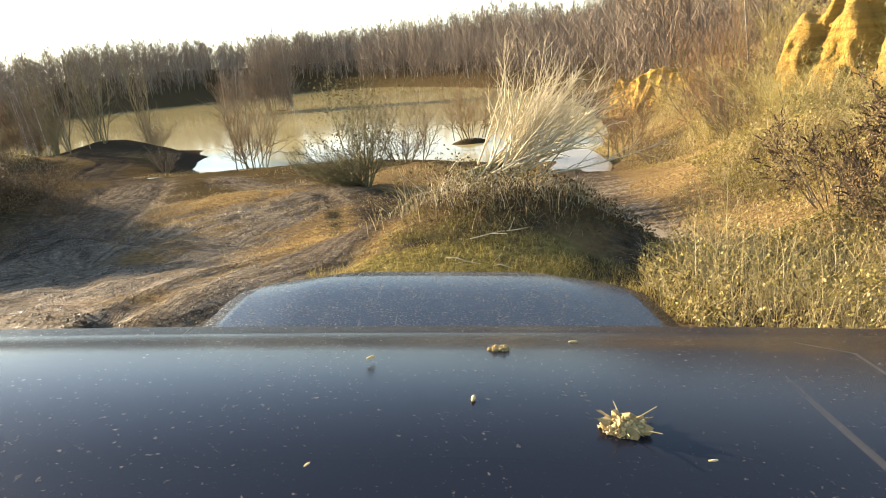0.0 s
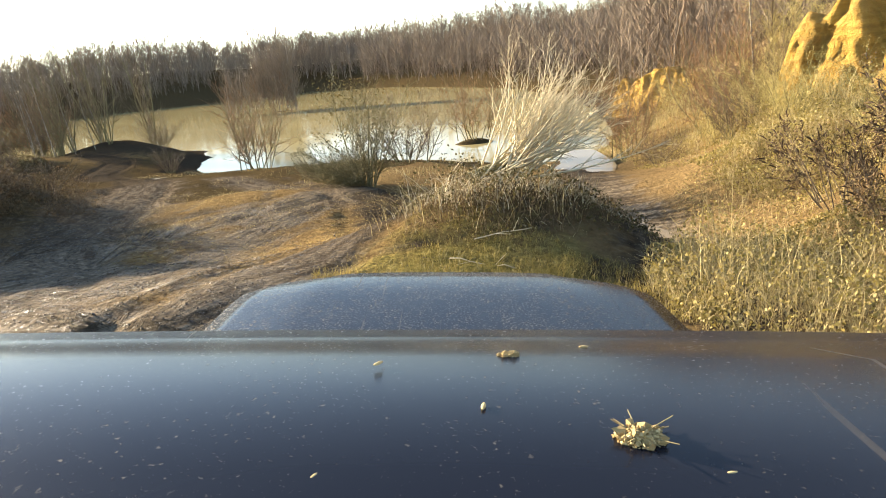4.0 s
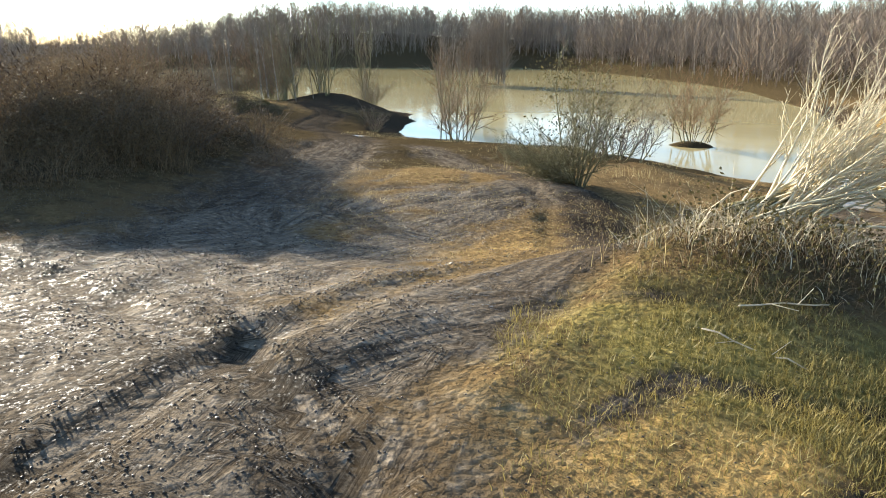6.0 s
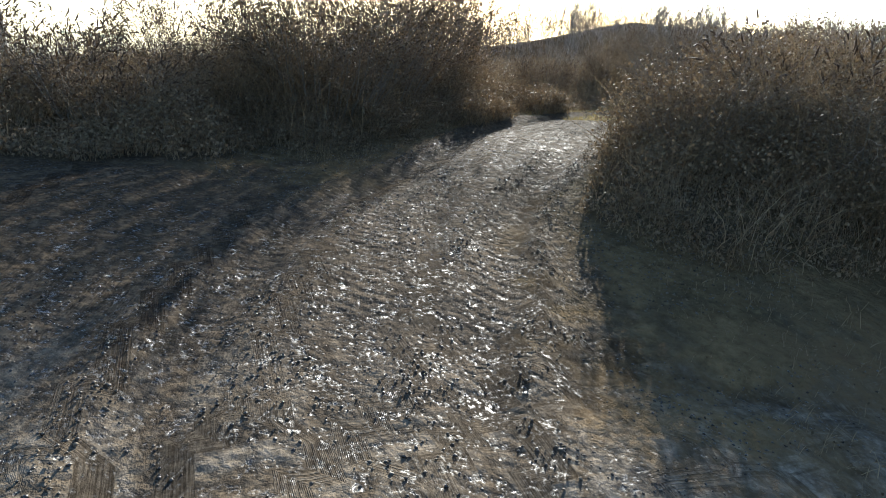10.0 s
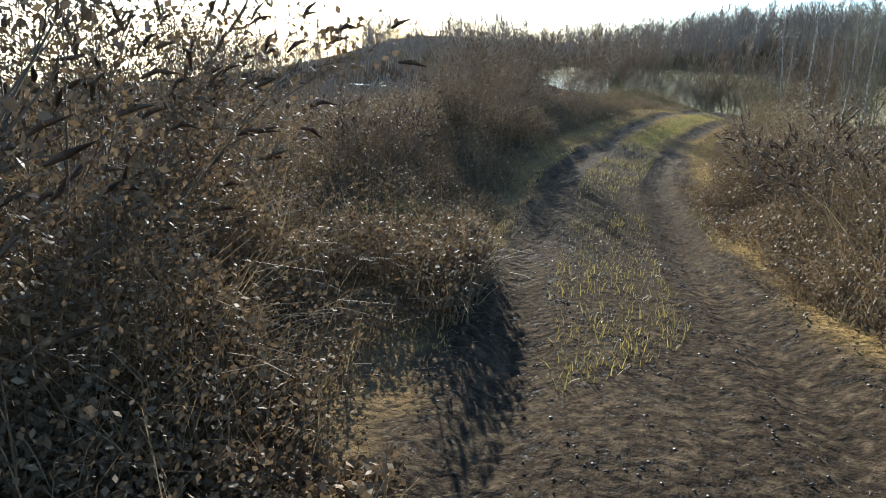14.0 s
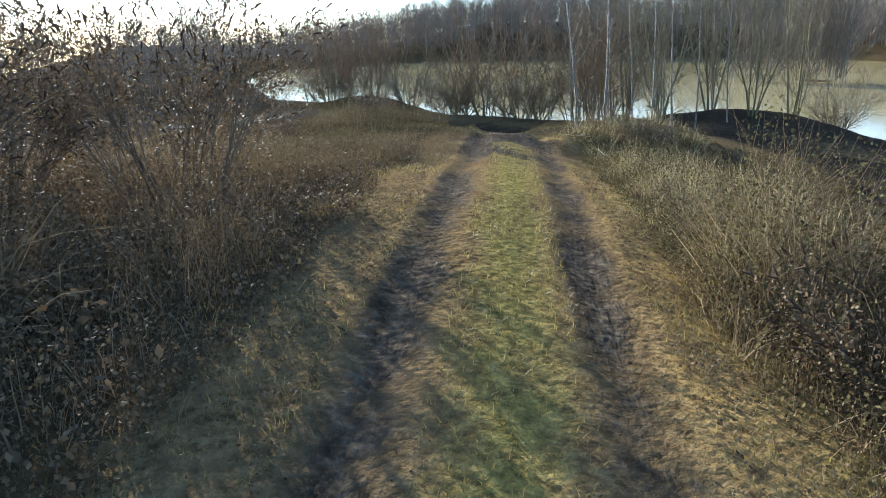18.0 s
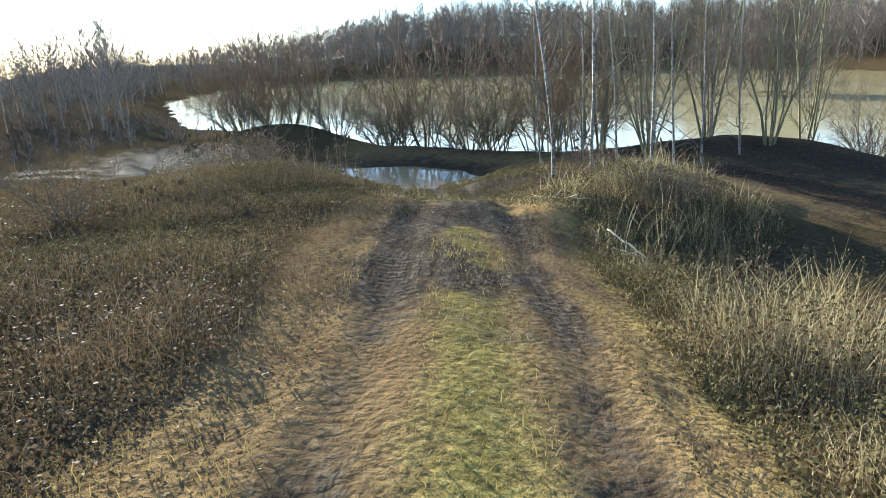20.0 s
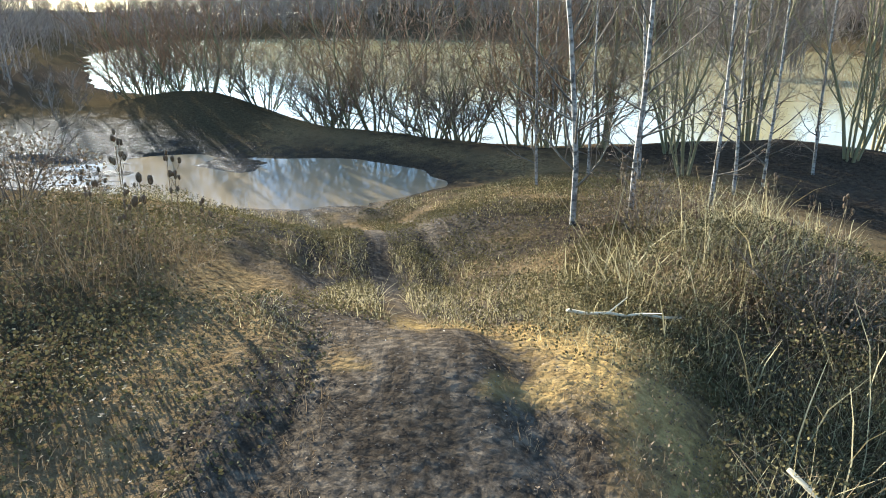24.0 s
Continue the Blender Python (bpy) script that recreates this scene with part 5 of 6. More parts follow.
        for y0, y1 in ((-0.24, 0.95), (-1.20, -0.28)):
            door = part("door", box(s * 0.872 - 0.012, s * 0.872 + 0.012, y0, y1, 0.50, 1.00, 0.008), PAINT, car)
            part("handle", box(s * 0.892 - 0.012, s * 0.892 + 0.012, y0 + 0.08, y0 + 0.24, 0.90, 0.93, 0.006), RUBBER, door)
        mirror = part("wing_mirror", box(s * 0.96 - 0.09, s * 0.96 + 0.09, 0.80, 0.88, 1.08, 1.22, 0.02), PAINT, car)
        part("mirror_arm", box(min(s * 0.84, s * 0.90), max(s * 0.84, s * 0.90), 0.82, 0.86, 1.06, 1.10, 0.006), RUBBER, mirror)
        part("headlight", box(s * 0.62 - 0.13, s * 0.62 + 0.13, 2.56, 2.63, 0.72, 0.88, 0.02), LAMP, car)
        part("indicator", box(s * 0.79 - 0.04, s * 0.79 + 0.04, 2.52, 2.585, 0.72, 0.88, 0.015), AMBER, car)
        part("tail_light", box(s * 0.78 - 0.06, s * 0.78 + 0.06, -2.08, -2.02, 0.70, 0.98, 0.015), TAIL, car)
        part("wheel_arch", box(s * 0.89 - 0.03, s * 0.89 + 0.03, 1.27, 2.13, 0.72, 0.80, 0.02), RUBBER, car)
        part("wheel_arch", box(s * 0.89 - 0.03, s * 0.89 + 0.03, -1.43, -0.57, 0.72, 0.80, 0.02), RUBBER, car)
    part("grille", box(-0.44, 0.44, 2.58, 2.64, 0.70, 0.87, 0.01), RUBBER, car)
    part("front_bumper", box(-0.84, 0.84, 2.56, 2.74, 0.44, 0.62, 0.04), RUBBER, car)
    part("rear_bumper", box(-0.84, 0.84, -2.20, -2.02, 0.44, 0.60, 0.04), RUBBER, car)
    for x in (-0.76, 0.76):
        for y in (1.70, -1.0):
            wheel(car, x, y)
    return car


CAR_POSE = pose(0, 0, 1.95, 0.0, 5.6, -0.5) @ Matrix.Translation((0, 0, -1.95))
car = make_car()
car.matrix_basis = CAR_POSE


def lump(rng, centre, size, count, spread):
    """A crumbly clod: many knobbly grains pressed together."""
    bm = bmesh.new()
    core = bmesh.ops.create_icosphere(bm, subdivisions=4, radius=1, matrix=Matrix.Translation(centre) @ Matrix.Diagonal((*(1.15 * spread), 1)))
    for v in core["verts"]:
        v.co += Vector(rng.normal(0, 0.11, 3) * spread) + (v.co - Vector(centre)) * (0.5 * math.sin(v.co.x * 900) * math.sin(v.co.y * 1100 + 1))
    for k in range(count):
        o = unit(rng.normal(0, 1, 3)) * spread * 1.2 * rng.uniform(0.8, 1.15)
        o[2] = abs(o[2])
        r = size * rng.uniform(0.5, 1.1)
        m = Matrix.Translation((centre[0] + o[0], centre[1] + o[1], centre[2] + o[2])) @ Matrix.Diagonal((r, r * rng.uniform(0.7, 1.2), r * rng.uniform(0.6, 1.0), 1))
        made = bmesh.ops.create_icosphere(bm, subdivisions=1, radius=1, matrix=m)
        for v in made["verts"]:
            v.co += Vector(rng.normal(0, 0.24 * r, 3))
    return bm


# mud that lies on the roof
rng = np.random.RandomState(77)
clod = tagged(new("mud_clod"), "crumbly clod of yellow mud and straw on the car roof", "mud")
clod.matrix_basis = CAR_POSE @ Matrix.Translation((0.063, 0.199, 1.8235))
part("lump", lump(rng, (0, 0, 0.001), 0.00075, 420, np.array([0.0066, 0.0046, 0.0040])), CLOD, clod, "", False)
seg = [[0, 0, 0.003, 0.010 * math.cos(a) * k, 0.009 * math.sin(a) * k, 0.002 + 0.006 * j, 0.0003, 0.0002] for a, k, j in zip(rng.rand(10) * 6.28, rng.uniform(0.6, 1.5, 10), rng.rand(10))]
tagged(soup("straw", *prisms(seg, 3), STRAW), kind="stuff").parent = clod
crumb = tagged(new("mud_crumb"), "small flat crumb of mud near the roof edge", "mud")
crumb.matrix_basis = CAR_POSE @ Matrix.Translation((0.026, 0.268, 1.8225))
part("lump", lump(rng, (0, 0, 0.0005), 0.0009, 30, np.array([0.0038, 0.002, 0.0012])), CLOD, crumb, "", False)
for x, y, a in ((-0.042, 0.178, 60), (0.086, 0.180, 10), (0.012, 0.220, 80), (0.17, 0.21, 30), (0.066, 0.302, 5), (-0.03, 0.255, 45)):
    seed = tagged(new("seed_husk"), "pale dry seed husk stuck on the dark roof", "husk", "husks on the roof")
    seed.matrix_basis = CAR_POSE @ Matrix.Translation((x, y, 1.8255 - 0.012 * (x / 0.665) ** 2 - (0.014 if y > 0.29 else 0))) @ Matrix.Rotation(radians(a), 4, "Z")
    bm = bmesh.new()
    bmesh.ops.create_icosphere(bm, subdivisions=2, radius=1, matrix=Matrix.Diagonal((0.0026, 0.0009, 0.0006, 1)))
    part("husk", bm, CLOD, seed)


# ---- sand faces on the slope ----
def sand_mat():
    m, n, l, b = mat("yellow sand face", 0.95, 0.15)
    pos = n.new("ShaderNodeNewGeometry").outputs["Position"]
    mp = n.new("ShaderNodeMapping")
    mp.inputs["Scale"].default_value = (0.5, 0.5, 5)
    l.new(pos, mp.inputs[0])
    band, grain, run = noise_node(n, l, 1.0, 4, 0.6, mp.outputs[0]), noise_node(n, l, 0.12, 5, 0.7, pos), noise_node(n, l, 0.7, 4, 0.6, pos)
    col = ramp(n, l, band.outputs["Fac"], [(0.3, (0.24, 0.135, 0.032)), (0.5, (0.37, 0.228, 0.052)), (0.7, (0.45, 0.295, 0.078))]).outputs[0]
    col = mix(n, l, ramp(n, l, run.outputs["Fac"], [(0.45, (0, 0, 0)), (0.7, (0.6, 0.6, 0.6))]).outputs[0], col, (0.25, 0.15, 0.05))
    l.new(col, b.inputs["Base Color"])
    bump(n, l, b, math_node(n, l, "ADD", grain.outputs["Fac"], run.outputs["Fac"]), 1.0, 0.2)
    return m


SANDFACE = sand_mat()


def sand_cliff(cx, cy, width, height, facing, seed, label):
    """A steep, gullied face with a rounded crest and a skirt of fallen sand."""
    z0 = put_on(cx, cy)
    u, v = np.meshgrid(np.linspace(-1, 1, 70), np.linspace(0, 1, 46))
    u, v = u.ravel(), v.ravel()
    side = np.sqrt(np.clip(1 - u * u, 0, 1)) ** 0.6
    up = np.where(v < 0.75, v / 0.75, 1.0)
    back = np.where(v < 0.75, 0.0, (v - 0.75) / 0.25)
    gully = 0.30 * fbm(u * width, up * height * 0.35, 0.8, 4, seed) + 0.24 * fbm(u * width, up * height, 0.35, 4, seed + 2)
    out = 1.3 * (1 - up) ** 2.2 + gully - 2.6 * back - 0.25 * up
    z = (height * side + 0.25) * (up ** 0.9 - 0.10 * back) * (0.9 + 0.3 * fbm(u * width, u * 0, 1.4, 2, seed + 1)) - 0.8
    c, s = math.cos(radians(facing)), math.sin(radians(facing))
    along, depth = u * width / 2, out * (0.35 + 0.65 * side)
    verts = np.stack([cx + along * -s + depth * c, cy + along * c + depth * s, z0 + z], 1)
    i = (np.arange(45)[:, None] * 70 + np.arange(69)[None]).ravel()
    ob = soup("sand_cliff", verts, np.stack([i, i + 1, i + 71, i + 70], 1), SANDFACE, True)
    return tagged(ob, label, "cliff", kind="structure")


sand_cliff(10.6, 15.2, 6.5, 3.8, 215, 1, "steep face of golden sand with gullies under the turf")
sand_cliff(14.2, 42.0, 9.0, 2.8, 225, 3, "eroded yellow sand face beyond the bushes")


# ---- seeding shrubs with dark plumes ----
def plume_shrub(rng, stems, height, spread, leaf_n, label):
    """Arching stems that end in drooping, pointed seed heads."""
    top = tagged(new("buddleia_bush"), label, "bush", "seeding bushes by the track")
    out = [[], [], []]
    plan = [(6, 0.06, -0.01, 6, 30, 0.45, 0.3), (4, 0.1, -0.02, 3, 30, 0.5, 0.3), (3, 0.12, -0.05, 0, 0, 0, 0)]
    for p, d, ln, r in fan(rng, stems, spread, height, 0.016):
        p = (p[0] * 5, p[1] * 5, 0)
        grow(rng, out, np.array(p), unit(np.array(d)), ln, r, 0, plan)
    for i in range(min(stems, 60)):
        soup("stem", *rod(out[0][i * 6:(i + 1) * 6], 4), BARK).parent = top
    tagged(soup("twig_crown", *ribbons(out[1] + out[2]), TWIG), kind="stuff").parent = top
    tips = np.array([s for s in out[1][3::4]] + [s for s in out[0][5::6]])
    d = tips[:, 3:6] - tips[:, :3]
    d /= np.linalg.norm(d, axis=1)[:, None]
    d2 = d + [0.1, 0, -0.35] + rng.normal(0, 0.25, d.shape)
    d2 /= np.linalg.norm(d2, axis=1)[:, None]
    ln = rng.uniform(0.10, 0.20, (len(d), 1))
    p0, p1 = tips[:, 3:6], tips[:, 3:6] + d * ln * 0.5
    p2 = p1 + d2 * ln * 0.6
    w = np.ones((len(d), 1))
    tagged(soup("plume_growth", *prisms(np.concatenate([np.concatenate([p0, p1, w * 0.007, w * 0.015], 1), np.concatenate([p1, p2, w * 0.015, w * 0.002], 1)]), 5), PLUME), kind="stuff").parent = top
    a = np.array(out[1] + out[2])
    k = rng.randint(0, len(a), leaf_n)
    f = rng.rand(leaf_n, 1)
    at = a[k, :3] * (1 - f) + a[k, 3:6] * f + rng.normal(0, 0.05, (leaf_n, 3))
    tagged(soup("foliage", *leaves(rng, at[:, 0], at[:, 1], at[:, 2], 0.027), RUST), kind="stuff").parent = top
    return top


rng = np.random.RandomState(91)
big = plume_shrub(rng, 52, 2.9, 0.75, 12000, "large leafless bush with drooping dark seed heads")
place(big, [(-15.5, 7.25, 0, 0.84), (-16.7, 8.4, 200, 0.85), (-18.7, 9.7, 40, 1.0), (-20.6, 8.0, 120, 0.75), (-22.5, 11.5, 60, 0.75), (-35, 13, 10, 0.8), (-31.4, 24.9, 90, 0.95), (-16.9, 5.4, 70, 0.8), (-29.8, 23.3, 10, 0.85), (-30.0, 26.6, 200, 1.0), (-24.6, 18.4, 140, 0.72)], True)
small = plume_shrub(rng, 30, 1.5, 0.8, 4200, "low bush of arching stems and dark seed plumes")
place(small, [(6.0, 7.2, 0, 0.9), (5.4, 8.6, 70, 0.85), (6.9, 8.6, 160, 0.95), (4.9, 6.6, 200, 0.7), (-16.6, 16.6, 10, 0.9), (-18.2, 18.8, 140, 0.85), (-22.3, 25.8, 250, 0.75), (-13.8, 13.2, 60, 0.9),
              (-11.6, 12.4, 190, 1.0), (-12.6, 15.2, 20, 1.0), (-22.6, 14.6, 110, 0.8), (-24.6, 17.2, 210, 0.7), (-11.2, 14.2, 300, 0.9), (-14.9, 18.6, 100, 1.0), (-14.2, 4.4, 40, 0.8), (-15.9, 3.4, 150, 0.9)], True)

# ---- bramble bushes with fine twigs, on the mound and banks ----
rng = np.random.RandomState(101)
BUSH_PLAN = [(5, 0.12, -0.02, 8, 40, 0.45, 0.1), (4, 0.16, -0.01, 4, 40, 0.5, 0.1), (2, 0.2, 0, 0, 0, 0, 0)]
thorn = plant("thorn_bush", rng, fan(rng, 18, 0.9, 1.6, 0.012), BUSH_PLAN, ["stems", "limb_crown", "twig_crown"], [BARK, TWIG, TWIG], "tangled leafless thorn bush on rough ground", "bush", "thorn bushes on the rough ground")
n = 2600
a, r = rng.rand(n) * 6.28, 1.15 * np.sqrt(rng.rand(n))
tagged(soup("foliage", *leaves(rng, r * np.cos(a), r * np.sin(a), rng.uniform(0.1, 1.25, n) * (1.05 - 0.5 * r), 0.026), RUST), kind="stuff").parent = thorn
place(thorn, [(-10.2, 11.6, 0, 1.0), (-9.8, 13.4, 90, 1.05), (-11.2, 10.3, 200, 0.9), (-12.4, 11.4, 30, 1.1), (-11.4, 15.2, 150, 1.1), (-10.6, 17.0, 250, 0.9), (-13.4, 17.6, 60, 1.1), (-16.2, 21.0, 100, 0.9),
              (-8.6, 14.6, 10, 0.6), (-19.4, 23.8, 0, 0.8), (-22.0, 28.0, 220, 0.7), (-27.3, 40.2, 40, 0.8), (-29.2, 42.0, 130, 0.7), (-26.0, 37.4, 300, 0.75), (-21.4, 12.0, 50, 0.9), (-24.0, 15.6, 180, 0.8),
              (-18.9, 6.8, 20, 0.7), (-19.5, 2.0, 140, 0.5), (6.2, 19.5, 170, 0.8), (-34.5, 33.5, 80, 0.7), (-35.5, 38.5, 20, 0.8)], True)


# ---- evergreen bushes on the brow of the sand face ----
rng = np.random.RandomState(105)
IVY = stalk_mat("dark evergreen leaves", (0.022, 0.036, 0.010), (0.075, 0.10, 0.028), 0.5, 0.3, 0.3, 0.2)
ever = plant("evergreen_bush", rng, fan(rng, 14, 0.8, 1.9, 0.016), BUSH_PLAN, ["stems", "limb_crown", "twig_crown"], [BARK, TWIG, TWIG], "dense dark green bush on the brow of the sand face", "bush", "evergreens on the brow")
n = 5200
a, r = rng.rand(n) * 6.28, 1.3 * np.sqrt(rng.rand(n))
tagged(soup("foliage", *leaves(rng, r * np.cos(a), r * np.sin(a), rng.uniform(0.15, 1.8, n) * (1.05 - 0.45 * r), 0.034), IVY), kind="stuff").parent = ever
place(ever, [(12.6, 19.6, 0, 1.1), (13.6, 17.8, 80, 1.2), (14.6, 19.4, 150, 1.3), (13.4, 21.4, 220, 1.0), (15.4, 17.0, 300, 1.3)], True)


# ---- teasels and tall dead heads ----
def teasel(rng, height):
    top = tagged(new("teasel"), "dead brown teasel with dark bristly seed heads", "teasel", "teasels on the banks")
    segs = [[0, 0, 0, 0.02, 0.01, height * 0.6, 0.006, 0.005], [0.02, 0.01, height * 0.6, 0.03, 0.02, height, 0.005, 0.003]]
    tips = [(0.03, 0.02, height)]
    for k in range(4):
        a, z = rng.rand() * 6.28, height * rng.uniform(0.55, 0.8)
        ln = height * rng.uniform(0.15, 0.28)
        p = (0.02 + ln * 0.45 * math.cos(a), 0.01 + ln * 0.45 * math.sin(a), z + ln)
        segs.append([0.02, 0.01, z, *p, 0.003, 0.002])
        tips.append(p)
    soup("stem", *prisms(segs, 4), BROWN).parent = top
    for p in tips:
        bm = bmesh.new()
        bmesh.ops.create_icosphere(bm, subdivisions=2, radius=1, matrix=Matrix.Translation((p[0], p[1], p[2] + 0.03)) @ Matrix.Diagonal((0.018, 0.018, 0.038, 1)))
        for v in bm.verts:
            v.co += v.normal * rng.uniform(0, 0.008)
        part("seed_head", bm, PLUME, top, "", False)
    return top


rng = np.random.RandomState(111)
t1, t2 = teasel(rng, 1.0), teasel(rng, 1.3)
spots = []
for cx, cy, rx, ry, k in ((-33.6, 37.2, 1.8, 1.8, 26), (-20.6, 1.5, 1.5, 4.0, 26), (-28.0, 41.6, 1.6, 1.6, 14), (-26.0, 36.5, 1.0, 2.0, 8), (-31.8, 31, 1.4, 2.4, 8)):
    x, y = scatter(rng, k * 3, cx, cy, rx, ry, 0, 1.4)
    spots += [(float(a), float(b), rng.uniform(0, 360), rng.uniform(0.65, 1.05)) for a, b in zip(x[:k], y[:k])]
place(t1, spots[::2], True)
place(t2, spots[1::2], True)


# ---- loose sticks ----
def stick(p, q, r, label, mat_=PALE, seed=0):
    rg = np.random.RandomState(seed)
    p, q = np.array(p, float), np.array(q, float)
    pts = [p + (q - p) * t + rg.normal(0, 0.012, 3) * (0 < t < 1) for t in np.linspace(0, 1, 7)]
    rings = [[tuple(a + [r * (1 - 0.1 * i) * math.cos(t), r * (1 - 0.1 * i) * math.sin(t), r * 0.6 * math.sin(t + 1)]) for t in np.linspace(0, 2 * math.pi, 6, endpoint=False)] for i, a in enumerate(pts)]
    top = tagged(new("dead_branch"), label, "branch", "dead branches on the ground")
    part("stick", loft(rings), mat_, top)
    for k in (2, 4):
        d = unit(rg.normal(0, 1, 3) + [0, 0, 0.6])
        soup("twig", *prisms([[*pts[k], *(pts[k] + d * 0.22), r * 0.5, r * 0.25]], 4), mat_).parent = top
    return top


def ground_stick(x0, y0, x1, y1, lift, r, label, seed):
    stick((x0, y0, put_on(x0, y0) + lift), (x1, y1, put_on(x1, y1) + lift), r, label, PALE, seed)


ground_stick(-29.5, 38.9, -28.6, 39.3, 0.15, 0.018, "pale peeled branch caught in the brambles", 1)
ground_stick(-27.9, 37.5, -27.1, 36.8, 0.30, 0.016, "long pale dead branch lying over the brambles", 2)
ground_stick(-27.6, 36.4, -27.3, 37.6, 0.25, 0.012, "thin bleached branch leaning in the brambles", 3)
ground_stick(-21.6, 25.6, -21.0, 27.4, 0.30, 0.014, "bent pale stalk beside the track", 4)
ground_stick(-0.1, 6.9, 0.6, 6.6, 0.02, 0.008, "broken twig on the grassy hump", 5)
ground_stick(0.2, 7.3, 0.9, 7.5, 0.05, 0.01, "bleached twig by the brushwood", 6)
ground_stick(-18.6, 3.3, -18.0, 4.3, 0.75, 0.03, "pale log lying on the bank", 7)
ground_stick(-23.3, 29.4, -22.7, 30.6, 0.35, 0.014, "leaning dry stalk beside the track", 8)

# ---- puddles ----
FLOODS = ((-66, 40, 1.0, 0.5, 70, 1), (-64.5, 41.5, 0.5, 0.4, 10, 3), (-54, 36.5, 0.6, 0.4, 60, 4))
for x, y, z, rx, ry, turn, seed in ((3.25, 10.8, 0.02, 0.45, 2.0, 5, 3), (4.3, 21, 0.03, 0.9, 4.0, -8, 4), (-15.4, 33.2, 0.02, 0.9, 0.5, 40, 5)):
    water_sheet("water", x, y, put_on(x, y) + z, rx, ry, turn, PUDDLE, "shallow muddy puddle in the track", seed, 40)
for x, y, rx, ry, turn, seed in FLOODS:
    water_sheet("water", x, y, float(ground_z(np.array([x]), np.array([y]), False)[0]) + 0.10, rx, ry, turn, PUDDLE, "sheet of flood water on the plain", seed, 40)


# ---- clods and stones on the wet track ----
def clods(name, rng, n, spots, low, high, label):
    xs, ys = [], []
    for cx, cy, rx, ry, turn, share in spots:
        k = int(n * share)
        a, r = rng.rand(k) * 6.28, np.sqrt(rng.rand(k))
        u, v = rx * r * np.cos(a), ry * r * np.sin(a)
        c, s = math.cos(radians(turn)), math.sin(radians(turn))
        xs.append(cx + u * c - v * s)
        ys.append(cy + u * s + v * c)
    x, y = np.concatenate(xs), np.concatenate(ys)
    ok = fbm(x, y, 0.6, 2, 2) > rng.uniform(-0.5, 0.2, len(x))
    x, y = x[ok], y[ok]
    r = rng.uniform(low, high, len(x)) ** 1.0
    z = ground_z(x, y)
    base = np.array([(1, 0, 0), (0, 1, 0), (-1, 0, 0), (0, -1, 0), (0, 0, 0.75), (0, 0, -0.6)])
    v = base[None] * r[:, None, None] * rng.uniform(0.55, 1.3, (len(x), 6, 1)) + rng.normal(0, 0.12, (len(x), 6, 3)) * r[:, None, None]
    a = rng.rand(len(x)) * 6.28
    c, s = np.cos(a)[:, None], np.sin(a)[:, None]
    v = np.stack([v[..., 0] * c - v[..., 1] * s + x[:, None], v[..., 0] * s + v[..., 1] * c + y[:, None], v[..., 2] + z[:, None]], 2)
    f = np.array([(0, 1, 4), (1, 2, 4), (2, 3, 4), (3, 0, 4), (1, 0, 5), (2, 1, 5), (3, 2, 5), (0, 3, 5)])
    return tagged(soup(name, v.reshape(-1, 3), (np.arange(len(x))[:, None, None] * 6 + f[None]).reshape(-1, 3), WETMUD), label, "mud", kind="stuff")


WETMUD, WN, WL, WB = mat("wet clods", 0.45, 0.35)
wt = WN.new("ShaderNodeNewGeometry")
WL.new(ramp(WN, WL, wt.outputs["Random Per Island"], [(0.0, (0.018, 0.013, 0.008)), (0.7, (0.05, 0.036, 0.022)), (1.0, (0.12, 0.09, 0.055))]).outputs[0], WB.inputs["Base Color"])
WL.new(ramp(WN, WL, wt.outputs["Random Per Island"], [(0.0, (0.12,) * 3), (0.5, (0.5,) * 3), (1.0, (0.85,) * 3)]).outputs[0], WB.inputs["Roughness"])
rng = np.random.RandomState(121)
clods("mud_clods", rng, 44000, [(-6.0, 6.4, 4.2, 2.6, 35, 0.35), (-5.0, 9.5, 3.0, 5.0, -12, 0.34), (-11.5, 7.8, 3.2, 1.9, 35, 0.25), (-16.5, 12.2, 1.6, 4.5, -40 + 90 - 5, 0.12), (-2.8, 5.2, 1.0, 3.0, 5, 0.13)], 0.003, 0.013, "wet grey-brown mud clods and gravel on the track")
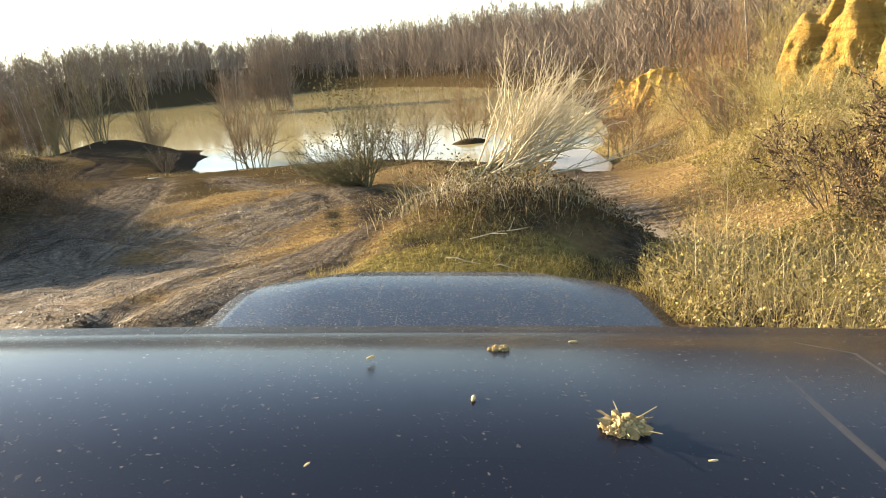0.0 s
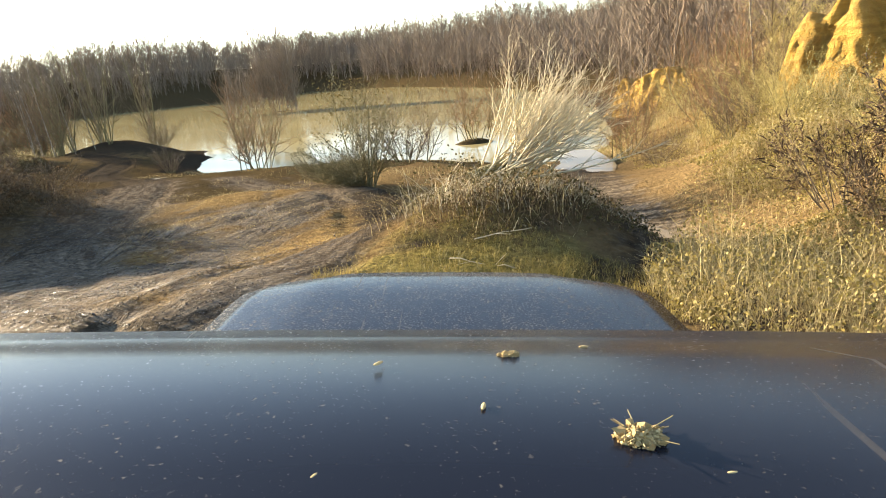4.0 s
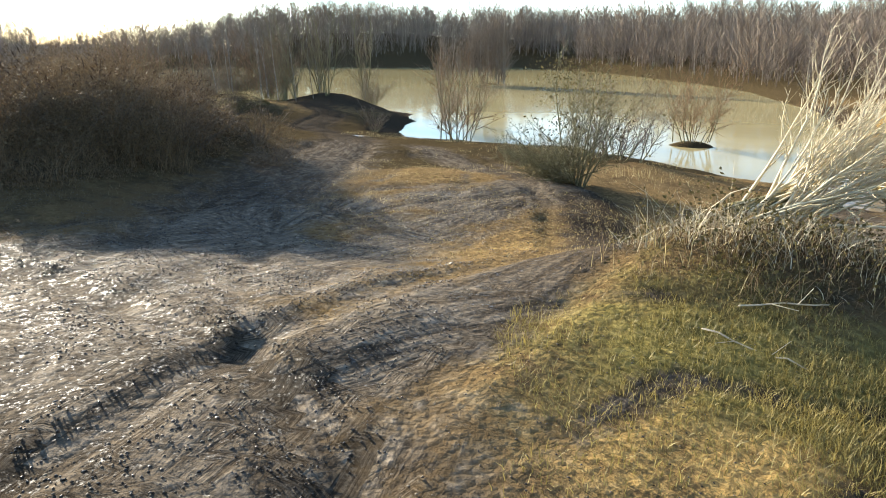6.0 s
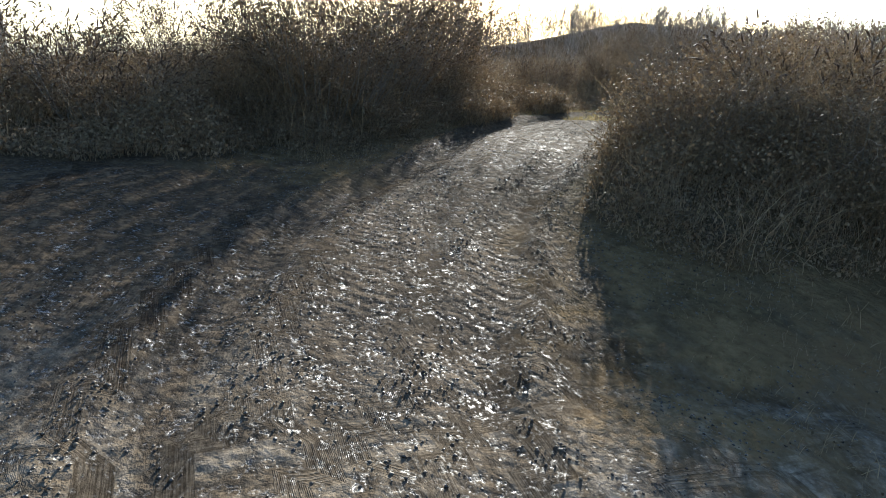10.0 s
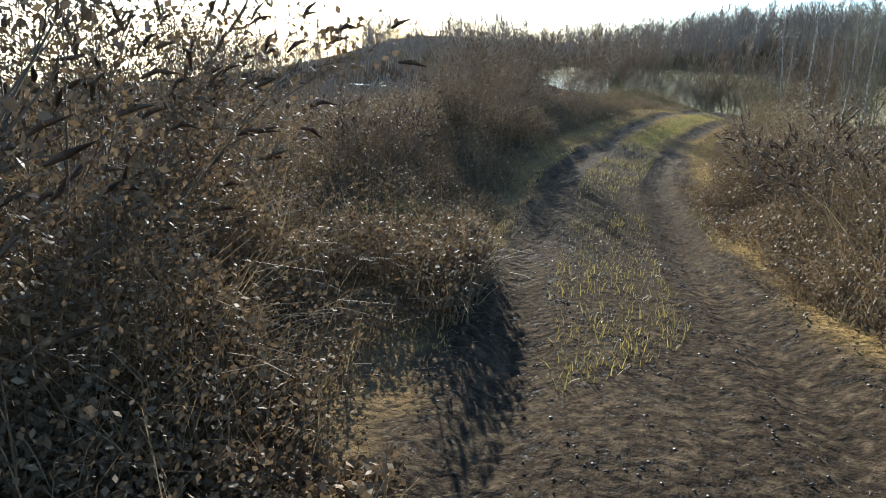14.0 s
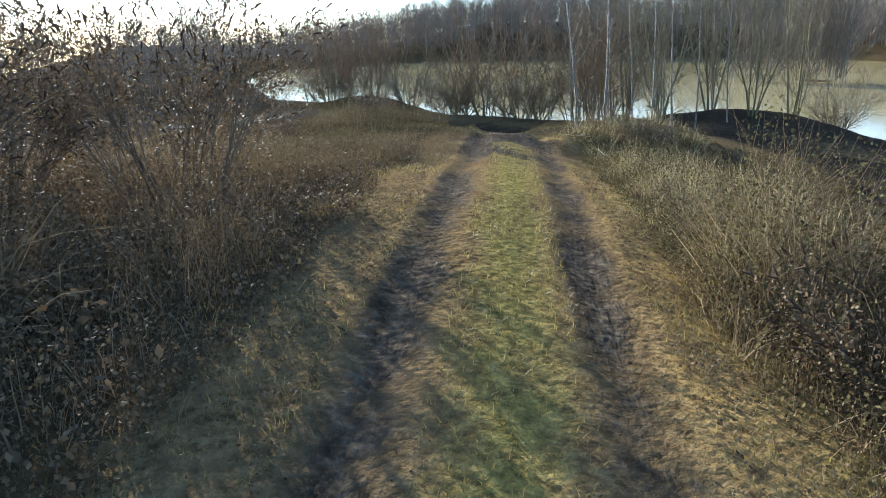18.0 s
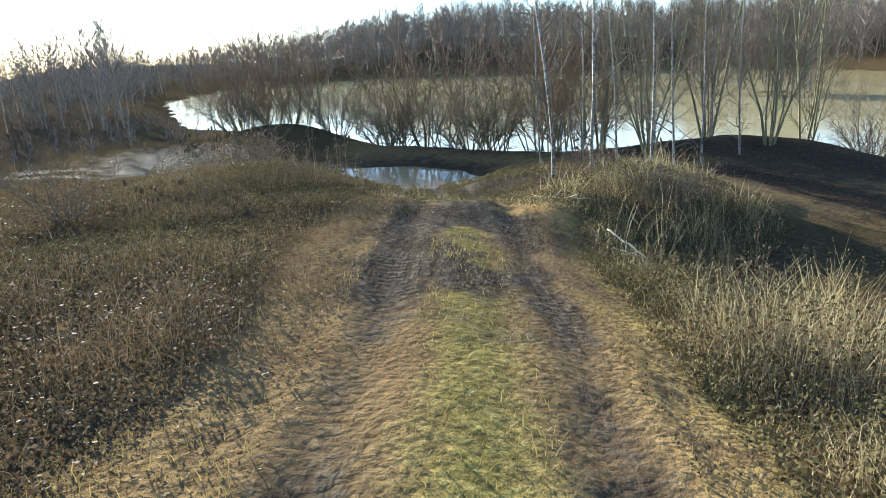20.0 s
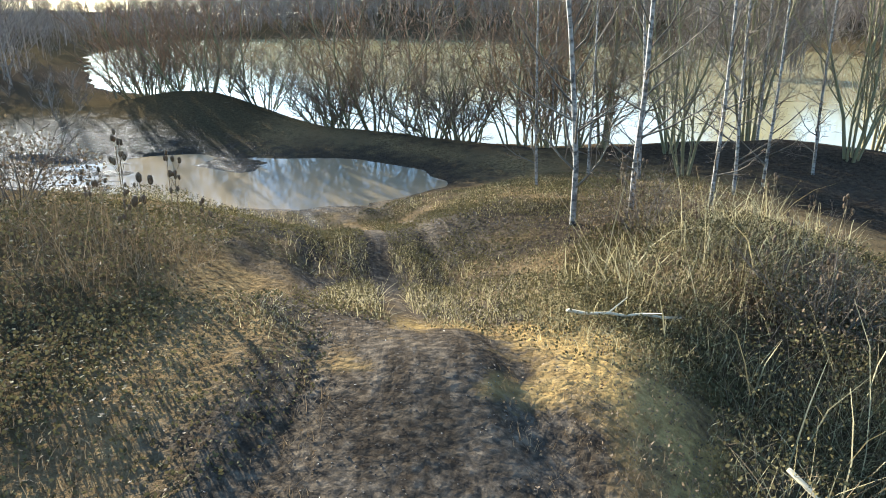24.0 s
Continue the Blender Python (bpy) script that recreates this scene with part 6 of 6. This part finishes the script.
clods("mud_clods", rng, 16000, [(-4, 11, 4, 5, 0, 0.35), (-23, 22, 1.7, 8, 28, 0.25), (-29.5, 37.5, 1.8, 4, 25, 0.25), (0, 5, 2.5, 2, 0, 0.15)], 0.003, 0.010, "crumbs of dry earth on the trodden ground")

# ---- posts and a far house ----
WOOD = plain("weathered wood", (0.22, 0.18, 0.13), 0.85)
post = tagged(new("wooden_post"), "short weathered wooden post with a crossbar on the slope", "post")
x, y = 11.6, 23.5
post.matrix_basis = pose(x, y, put_on(x, y), 0, 0, 20)
part("upright", box(-0.06, 0.06, -0.06, 0.06, -0.2, 0.9, 0.01), WOOD, post)
part("crossbar", box(-0.35, 0.35, -0.075, -0.062, 0.70, 0.82, 0.005), WOOD, post)
post2 = tagged(new("wooden_post"), "grey fence post standing among dead reeds", "post")
x, y = -19.9, 2.2
post2.matrix_basis = pose(x, y, put_on(x, y), 2, 3, 0)
part("upright", box(-0.05, 0.05, -0.05, 0.05, -0.3, 1.25, 0.01), WOOD, post2)
house = tagged(new("far_house"), "small far house on the skyline among bare trees", "house")
d = 330
a = radians(38.6)
x, y = -15 - d * math.sin(a), 12 + d * math.cos(a)
house.matrix_basis = pose(x, y, float(ground_z(np.array([x]), np.array([y]), False)[0]) - 0.3, 0, 0, 30) @ Matrix.Scale(0.6, 4)
part("wall", box(-5, 5, -3.5, 3.5, 0, 5.0), plain("house wall", (0.3, 0.26, 0.22), 0.9), house, "", False)
part("roof", loft([[(-5.3, -3.9, 4.9), (-5.3, 3.9, 4.9), (-5.3, 0, 7.6)], [(5.3, -3.9, 4.9), (5.3, 3.9, 4.9), (5.3, 0, 7.6)]]), plain("roof tiles", (0.13, 0.08, 0.06), 0.9), house, "", False)
part("chimney", box(2.2, 3.0, -0.4, 0.4, 6.6, 8.6), plain("chimney brick", (0.25, 0.12, 0.08), 0.9), house, "", False)
for wx in (-3, 0, 3):
    win = part("window", box(wx - 0.5, wx + 0.5, -3.56, -3.48, 2.8, 4.0), LAMP, house, "", False)
